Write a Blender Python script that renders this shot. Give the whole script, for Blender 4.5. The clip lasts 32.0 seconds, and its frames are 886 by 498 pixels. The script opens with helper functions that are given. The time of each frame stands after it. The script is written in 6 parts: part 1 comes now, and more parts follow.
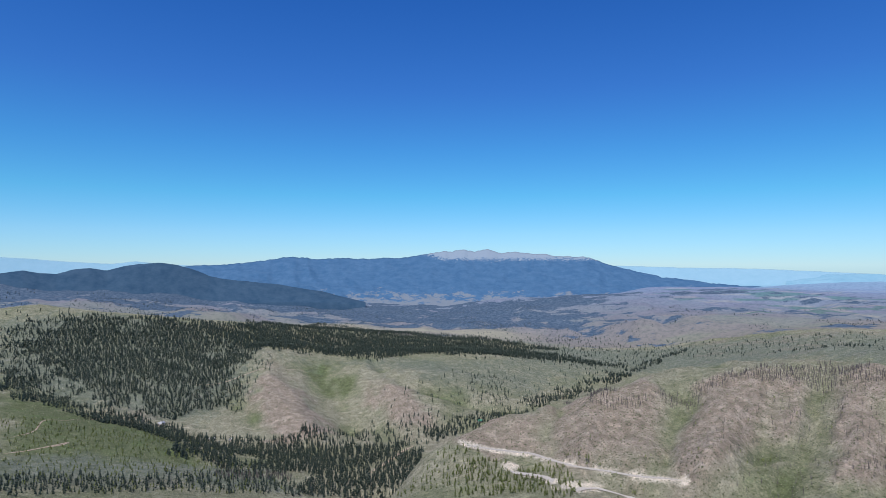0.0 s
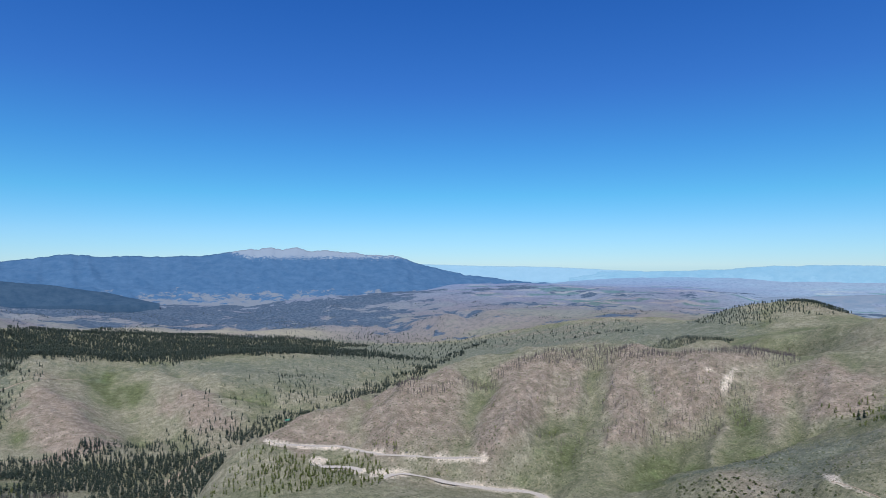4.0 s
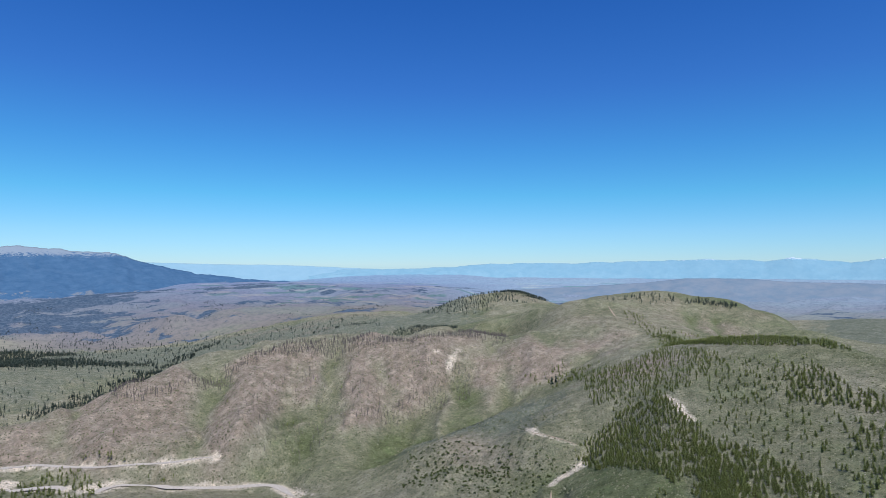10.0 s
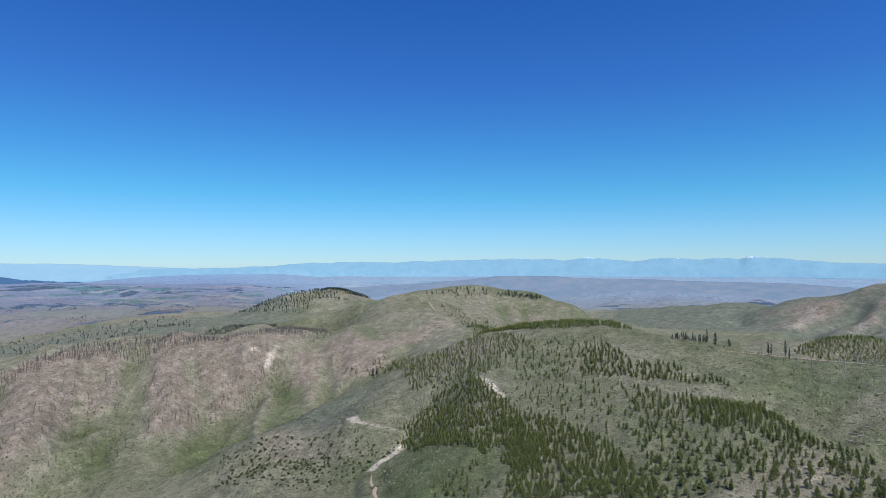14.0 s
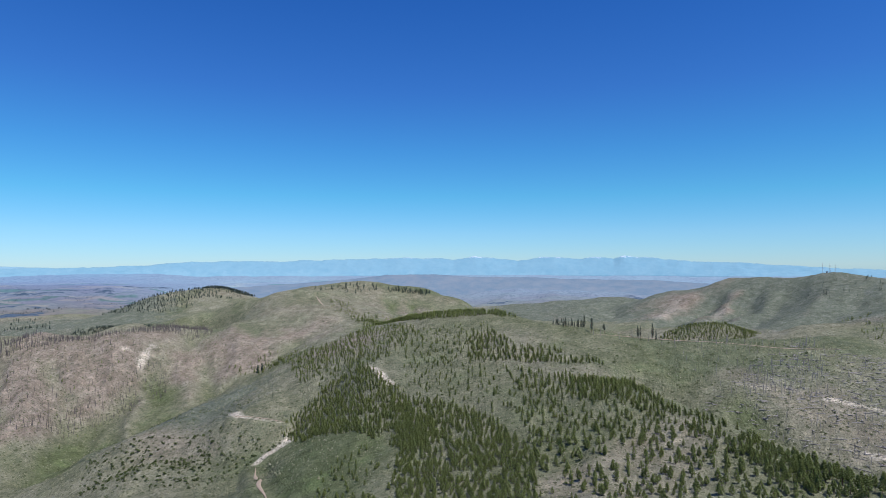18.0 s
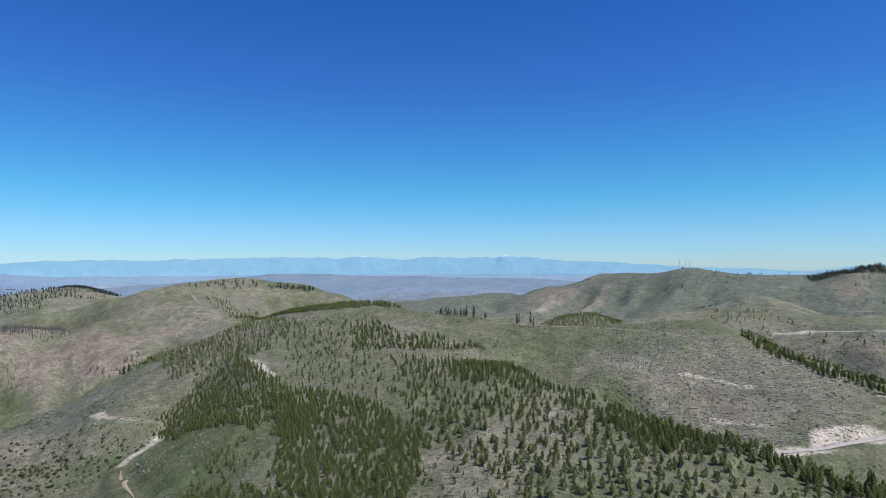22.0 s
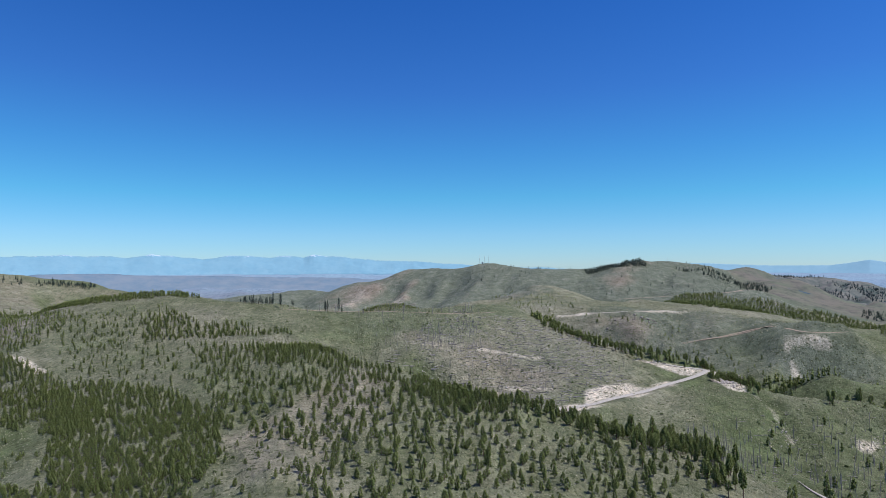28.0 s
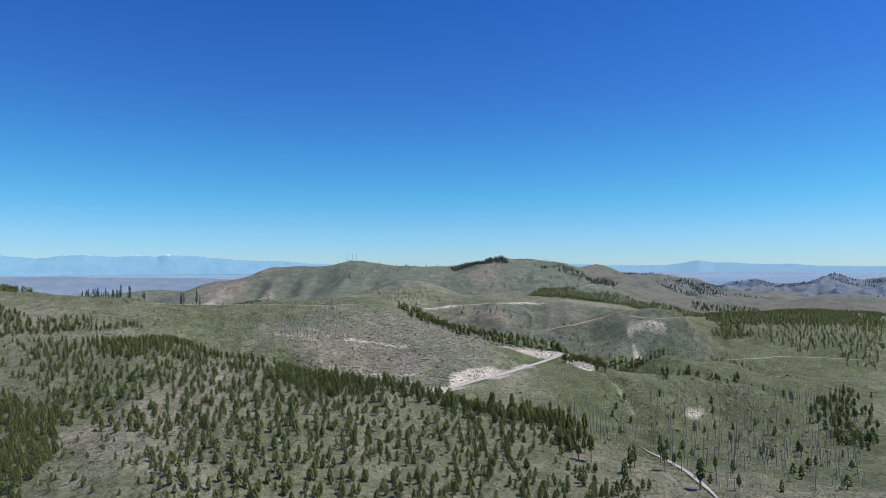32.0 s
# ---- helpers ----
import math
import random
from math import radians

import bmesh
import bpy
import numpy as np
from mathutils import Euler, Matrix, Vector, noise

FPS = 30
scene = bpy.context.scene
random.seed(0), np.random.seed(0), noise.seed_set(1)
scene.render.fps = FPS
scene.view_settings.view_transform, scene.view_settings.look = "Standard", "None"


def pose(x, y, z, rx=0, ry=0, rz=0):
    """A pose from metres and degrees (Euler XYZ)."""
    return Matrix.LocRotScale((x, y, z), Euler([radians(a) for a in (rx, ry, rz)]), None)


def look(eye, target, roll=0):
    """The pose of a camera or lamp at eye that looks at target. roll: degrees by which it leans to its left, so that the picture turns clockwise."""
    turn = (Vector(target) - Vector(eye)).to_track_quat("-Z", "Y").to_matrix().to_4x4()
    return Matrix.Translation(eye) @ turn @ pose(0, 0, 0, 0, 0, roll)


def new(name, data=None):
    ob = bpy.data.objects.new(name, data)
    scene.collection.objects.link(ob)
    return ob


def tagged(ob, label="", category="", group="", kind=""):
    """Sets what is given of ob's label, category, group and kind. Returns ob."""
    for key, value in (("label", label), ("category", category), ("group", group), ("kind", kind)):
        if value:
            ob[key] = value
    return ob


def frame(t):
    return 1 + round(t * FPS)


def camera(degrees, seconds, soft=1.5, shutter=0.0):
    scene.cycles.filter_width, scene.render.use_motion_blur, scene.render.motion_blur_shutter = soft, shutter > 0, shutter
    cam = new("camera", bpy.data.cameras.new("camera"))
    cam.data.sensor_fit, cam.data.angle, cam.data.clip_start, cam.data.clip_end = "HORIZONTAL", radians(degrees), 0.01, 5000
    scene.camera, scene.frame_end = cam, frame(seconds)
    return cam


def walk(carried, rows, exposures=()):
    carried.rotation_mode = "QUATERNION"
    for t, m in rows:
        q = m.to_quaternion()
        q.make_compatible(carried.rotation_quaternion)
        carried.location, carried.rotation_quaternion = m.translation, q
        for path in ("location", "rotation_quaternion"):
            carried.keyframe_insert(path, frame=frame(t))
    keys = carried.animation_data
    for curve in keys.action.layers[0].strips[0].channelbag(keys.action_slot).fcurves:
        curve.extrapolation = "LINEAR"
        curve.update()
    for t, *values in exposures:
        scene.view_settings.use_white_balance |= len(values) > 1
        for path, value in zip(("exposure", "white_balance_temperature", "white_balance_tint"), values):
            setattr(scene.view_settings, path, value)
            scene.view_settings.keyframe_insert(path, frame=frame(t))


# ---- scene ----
cam = camera(71.24, 32.0, soft=0.75)
# seconds, x, y, z, tilt, lean, heading of the slow turn while the drone sinks
PATH = [
    (0, 0, 0, 400, 91.445, 0.061, -0), (0.5, -0.01, -0.1, 398.94, 91.443, 0.057, -2.414), (1, -0.03, -0.2, 397.88, 91.441, 0.052, -4.767),
    (1.5, -0.04, -0.3, 396.81, 91.439, 0.048, -6.961), (2, -0.06, -0.41, 395.74, 91.437, 0.044, -9.029), (2.5, -0.07, -0.51, 394.67, 91.435, 0.04, -11.098),
    (3, -0.09, -0.61, 393.58, 91.434, 0.035, -13.207), (3.5, -0.11, -0.72, 392.5, 91.433, 0.031, -15.333), (5.5, -0.21, -1.13, 388.09, 91.429, 0.014, -23.646),
    (6, -0.23, -1.23, 386.97, 91.429, 0.009, -25.616), (6.5, -0.26, -1.34, 385.85, 91.428, 0.005, -27.629), (7, -0.29, -1.44, 384.71, 91.428, 0, -29.593),
    (7.5, -0.33, -1.54, 383.58, 91.428, -0.004, -31.435), (8, -0.36, -1.64, 382.43, 91.428, -0.008, -33.282), (8.5, -0.4, -1.75, 381.28, 91.429, -0.013, -35.253),
    (9, -0.44, -1.85, 380.12, 91.429, -0.018, -37.292), (9.5, -0.48, -1.95, 378.96, 91.43, -0.022, -39.284), (10, -0.52, -2.05, 377.8, 91.43, -0.027, -41.213),
    (10.5, -0.57, -2.15, 376.63, 91.431, -0.031, -43.188), (11, -0.61, -2.24, 375.45, 91.432, -0.036, -45.302), (11.5, -0.66, -2.34, 374.27, 91.434, -0.041, -47.504),
    (12, -0.71, -2.44, 373.09, 91.435, -0.045, -49.652), (12.5, -0.77, -2.53, 371.91, 91.437, -0.05, -51.714), (13, -0.82, -2.62, 370.73, 91.438, -0.055, -53.748),
    (13.5, -0.88, -2.72, 369.54, 91.44, -0.059, -55.745), (14, -0.95, -2.81, 368.36, 91.442, -0.064, -57.576), (14.5, -1.01, -2.9, 367.17, 91.444, -0.069, -59.163),
    (16.5, -1.3, -3.24, 362.44, 91.455, -0.088, -64.535), (17, -1.38, -3.32, 361.26, 91.458, -0.093, -65.552), (17.5, -1.46, -3.4, 360.09, 91.461, -0.098, -66.606),
    (18, -1.54, -3.48, 358.92, 91.464, -0.103, -67.731), (18.5, -1.63, -3.56, 357.75, 91.468, -0.108, -68.914), (19, -1.72, -3.63, 356.59, 91.471, -0.113, -70.125),
    (19.5, -1.82, -3.7, 355.43, 91.475, -0.118, -71.346), (20, -1.92, -3.77, 354.28, 91.479, -0.123, -72.615), (20.5, -2.02, -3.84, 353.14, 91.483, -0.128, -74.025),
    (21, -2.12, -3.9, 352, 91.487, -0.133, -75.568), (21.5, -2.23, -3.97, 350.87, 91.492, -0.138, -77.045), (22, -2.34, -4.03, 349.74, 91.496, -0.143, -78.326),
    (22.5, -2.46, -4.09, 348.62, 91.501, -0.148, -79.542), (23, -2.58, -4.14, 347.51, 91.506, -0.153, -80.86), (23.5, -2.7, -4.19, 346.4, 91.511, -0.158, -82.265),
    (24, -2.83, -4.24, 345.3, 91.516, -0.163, -83.681), (24.5, -2.96, -4.29, 344.2, 91.521, -0.168, -85.088), (25, -3.1, -4.33, 343.11, 91.527, -0.174, -86.528),
    (25.5, -3.24, -4.37, 342.03, 91.532, -0.179, -88.027), (27.5, -3.83, -4.5, 337.73, 91.556, -0.2, -94.283), (28, -3.99, -4.53, 336.66, 91.563, -0.205, -95.848),
    (28.5, -4.16, -4.55, 335.59, 91.569, -0.211, -97.425), (29, -4.33, -4.57, 334.52, 91.576, -0.216, -98.998), (29.5, -4.5, -4.58, 333.45, 91.583, -0.221, -100.549),
    (30, -4.68, -4.59, 332.37, 91.59, -0.227, -102.073), (30.5, -4.86, -4.6, 331.29, 91.597, -0.232, -103.577), (31, -5.05, -4.6, 330.2, 91.605, -0.238, -105.08),
    (31.5, -5.24, -4.6, 329.11, 91.612, -0.243, -106.564), (32, -5.44, -4.59, 328, 91.62, -0.249, -108.006),
]
walk(cam, [(t, pose(x, y, z, rx, 0, rz) @ pose(0, 0, 0, 0, 0, lean)) for t, x, y, z, rx, lean, rz in PATH])

# ---- daylight ----
SUN_AZ, SUN_EL = 200.0, 61.0
world = bpy.data.worlds.new("clear_sky")
scene.world = world
world.use_nodes = True
wn, wl = world.node_tree.nodes, world.node_tree.links
sky = wn.new("ShaderNodeTexSky")
sky.sky_type, sky.sun_disc = "NISHITA", False
sky.sun_elevation, sky.sun_rotation = radians(SUN_EL), radians(SUN_AZ)
sky.altitude, sky.air_density, sky.dust_density, sky.ozone_density = 1800, 1.0, 0.15, 3.0
wn["Background"].inputs["Strength"].default_value = 0.15
up = wn.new("ShaderNodeSeparateXYZ")
wl.new(wn.new("ShaderNodeTexCoord").outputs["Generated"], up.inputs[0])
deep = wn.new("ShaderNodeValToRGB")  # a deep, dry mountain sky: bluer towards the zenith
stops = [(0.0, (0.41, 0.585, 0.811)), (0.05, (0.385, 0.63, 0.840)), (0.11, (0.255, 0.66, 0.840)), (0.18, (0.21, 0.6, 0.888)), (0.27, (0.19, 0.5, 0.917)), (0.42, (0.13, 0.45, 0.946)), (1.0, (0.11, 0.4, 0.868))]
while len(deep.color_ramp.elements) < len(stops):
    deep.color_ramp.elements.new(0.5)
for k, (p, c) in zip(deep.color_ramp.elements, stops):
    k.position, k.color = p, (*c, 1)
wl.new(up.outputs[2], deep.inputs[0])
tint = wn.new("ShaderNodeMix")
tint.data_type, tint.blend_type = "RGBA", "MULTIPLY"
tint.inputs[0].default_value = 1.0
wl.new(sky.outputs[0], tint.inputs[6])
wl.new(deep.outputs[0], tint.inputs[7])
wl.new(tint.outputs[2], wn["Background"].inputs["Color"])
sun = new("sun", bpy.data.lights.new("sun", "SUN"))
sun.data.energy, sun.data.angle, sun.data.color = 5.0, radians(0.53), (1.0, 0.95, 0.88)
sun.matrix_world = look((0, 0, 0), (-math.sin(radians(SUN_AZ)), -math.cos(radians(SUN_AZ)), -math.tan(radians(SUN_EL))))


# ---- materials ----
def material(name, rough=0.9, spec=0.2):
    m = bpy.data.materials.new(name)
    m.use_nodes = True
    b = m.node_tree.nodes["Principled BSDF"]
    b.inputs["Roughness"].default_value = rough
    b.inputs["Specular IOR Level"].default_value = spec
    return m, m.node_tree.nodes, m.node_tree.links, b


def noise_node(n, l, scale, detail=4.0, rough=0.55, vector=None):
    t = n.new("ShaderNodeTexNoise")
    t.inputs["Scale"].default_value, t.inputs["Detail"].default_value, t.inputs["Roughness"].default_value = scale, detail, rough
    if vector:
        l.new(vector, t.inputs["Vector"])
    return t.outputs["Fac"]


def ramp(n, l, fac, stops):
    r = n.new("ShaderNodeValToRGB")
    e = r.color_ramp.elements
    while len(e) < len(stops):
        e.new(0.5)
    for k, (p, c) in zip(e, stops):
        k.position, k.color = p, (*c, 1) if len(c) == 3 else c
    l.new(fac, r.inputs["Fac"])
    return r.outputs["Color"]


def blend(n, l, fac, a, b, mode="MIX"):
    m = n.new("ShaderNodeMix")
    m.data_type, m.blend_type = "RGBA", mode
    for k, v in (("Factor", fac), ("A", a), ("B", b)):
        i = [s for s in m.inputs if s.name == k and (s.type == "VALUE" if k == "Factor" else s.type == "RGBA")][0]
        if isinstance(v, (int, float)):
            i.default_value = v
        elif isinstance(v, tuple):
            i.default_value = (*v, 1)
        else:
            l.new(v, i)
    return [s for s in m.outputs if s.type == "RGBA"][0]


def maths(n, l, op, a, b):
    m = n.new("ShaderNodeMath")
    m.operation, m.use_clamp = op, False
    for i, v in enumerate((a, b)):
        if isinstance(v, (int, float)):
            m.inputs[i].default_value = v
        else:
            l.new(v, m.inputs[i])
    return m.outputs[0]


def bump(n, l, b, height, strength, distance):
    k = n.new("ShaderNodeBump")
    k.inputs["Strength"].default_value, k.inputs["Distance"].default_value = strength, distance
    l.new(height, k.inputs["Height"])
    l.new(k.outputs[0], b.inputs["Normal"])


def ground_material():
    m, n, l, b = material("hill_ground", 0.95, 0.1)
    pos = n.new("ShaderNodeNewGeometry").outputs["Position"]
    at = n.new("ShaderNodeAttribute")
    at.attribute_name = "cover"
    sep = n.new("ShaderNodeSeparateColor")
    l.new(at.outputs["Color"], sep.inputs[0])
    big, mid, fine = noise_node(n, l, 0.012, 5, 0.6, pos), noise_node(n, l, 0.07, 5, 0.65, pos), noise_node(n, l, 0.6, 5, 0.7, pos)
    dry = ramp(n, l, mid, [(0.3, (0.170, 0.172, 0.122)), (0.5, (0.239, 0.232, 0.174)), (0.7, (0.339, 0.321, 0.253))])
    lush = ramp(n, l, mid, [(0.3, (0.081, 0.100, 0.050)), (0.5, (0.118, 0.139, 0.073)), (0.7, (0.168, 0.184, 0.112))])
    earth = ramp(n, l, mid, [(0.3, (0.183, 0.152, 0.125)), (0.5, (0.263, 0.221, 0.185)), (0.72, (0.366, 0.315, 0.273))])
    rubble = ramp(n, l, fine, [(0.3, (0.42, 0.36, 0.295)), (0.5, (0.58, 0.515, 0.44)), (0.7, (0.74, 0.69, 0.62))])

    def edge(v, w):
        s = maths(n, l, "ADD", v, maths(n, l, "MULTIPLY", maths(n, l, "SUBTRACT", maths(n, l, "ADD", maths(n, l, "MULTIPLY", big, 0.5), maths(n, l, "MULTIPLY", fine, 0.5)), 0.5), w))
        return ramp(n, l, s, [(0.25, (0, 0, 0)), (0.75, (1, 1, 1))])
    c = blend(n, l, edge(sep.outputs[0], 1.6), dry, lush)
    fresh = ramp(n, l, noise_node(n, l, 0.035, 5, 0.7, pos), [(0.52, (0, 0, 0)), (0.66, (0.75, 0.75, 0.75))])
    c = blend(n, l, maths(n, l, "MULTIPLY", fresh, maths(n, l, "MULTIPLY", sep.outputs[0], 0.75)), c, (0.1, 0.158, 0.05))
    # cool grey-green of sage brush, also painted as haze on the tower hill
    sage = ramp(n, l, mid, [(0.3, (0.103, 0.120, 0.094)), (0.5, (0.149, 0.167, 0.134)), (0.7, (0.207, 0.223, 0.188))])
    c = blend(n, l, edge(at.outputs["Alpha"], 1.5), c, sage)
    c = blend(n, l, edge(sep.outputs[1], 1.6), c, earth)
    c = blend(n, l, edge(sep.outputs[2], 1.2), c, rubble)
    tuft = ramp(n, l, noise_node(n, l, 0.4, 8, 0.9, pos), [(0.39, (0.28, 0.34, 0.26)), (0.47, (0.78, 0.82, 0.77)), (0.56, (1.14, 1.13, 1.1)), (0.64, (1.95, 1.82, 1.75))])
    c = blend(n, l, 0.6, c, tuft, "MULTIPLY")
    clod = ramp(n, l, noise_node(n, l, 0.13, 5, 0.75, pos), [(0.36, (0.62, 0.66, 0.62)), (0.47, (0.92, 0.93, 0.92)), (0.55, (1.06, 1.05, 1.04)), (0.66, (1.42, 1.36, 1.32))])
    c = blend(n, l, 0.65, c, clod, "MULTIPLY")
    for scale, size, share, tone in ((0.11, 0.15, 0.2, (0.05, 0.07, 0.03)), (0.17, 0.17, 0.24, (0.06, 0.075, 0.035)), (0.3, 0.3, 0.36, (0.055, 0.068, 0.032)), (0.62, 0.3, 0.42, (0.07, 0.08, 0.04)), (0.5, 0.16, 0.25, (0.42, 0.38, 0.33))):
        cell = n.new("ShaderNodeTexVoronoi")
        cell.inputs["Scale"].default_value = scale
        l.new(pos, cell.inputs["Vector"])
        hue = n.new("ShaderNodeSeparateColor")
        l.new(cell.outputs["Color"], hue.inputs[0])
        pick = maths(n, l, "LESS_THAN", hue.outputs[0], maths(n, l, "MULTIPLY", share, maths(n, l, "MULTIPLY", big, 2.0)))
        c = blend(n, l, maths(n, l, "MULTIPLY", maths(n, l, "LESS_THAN", cell.outputs["Distance"], size), maths(n, l, "MULTIPLY", pick, 0.75)), c, tone)
    l.new(c, b.inputs["Base Color"])
    bump(n, l, b, fine, 0.9, 2.2)
    return m


def plain_material(name, low, high, scale, rough=0.9, spec=0.15):
    m, n, l, b = material(name, rough, spec)
    pos = n.new("ShaderNodeNewGeometry").outputs["Position"]
    f = noise_node(n, l, scale, 5, 0.65, pos)
    l.new(ramp(n, l, f, [(0.3, low), (0.7, high)]), b.inputs["Base Color"])
    return m


GROUND = ground_material()


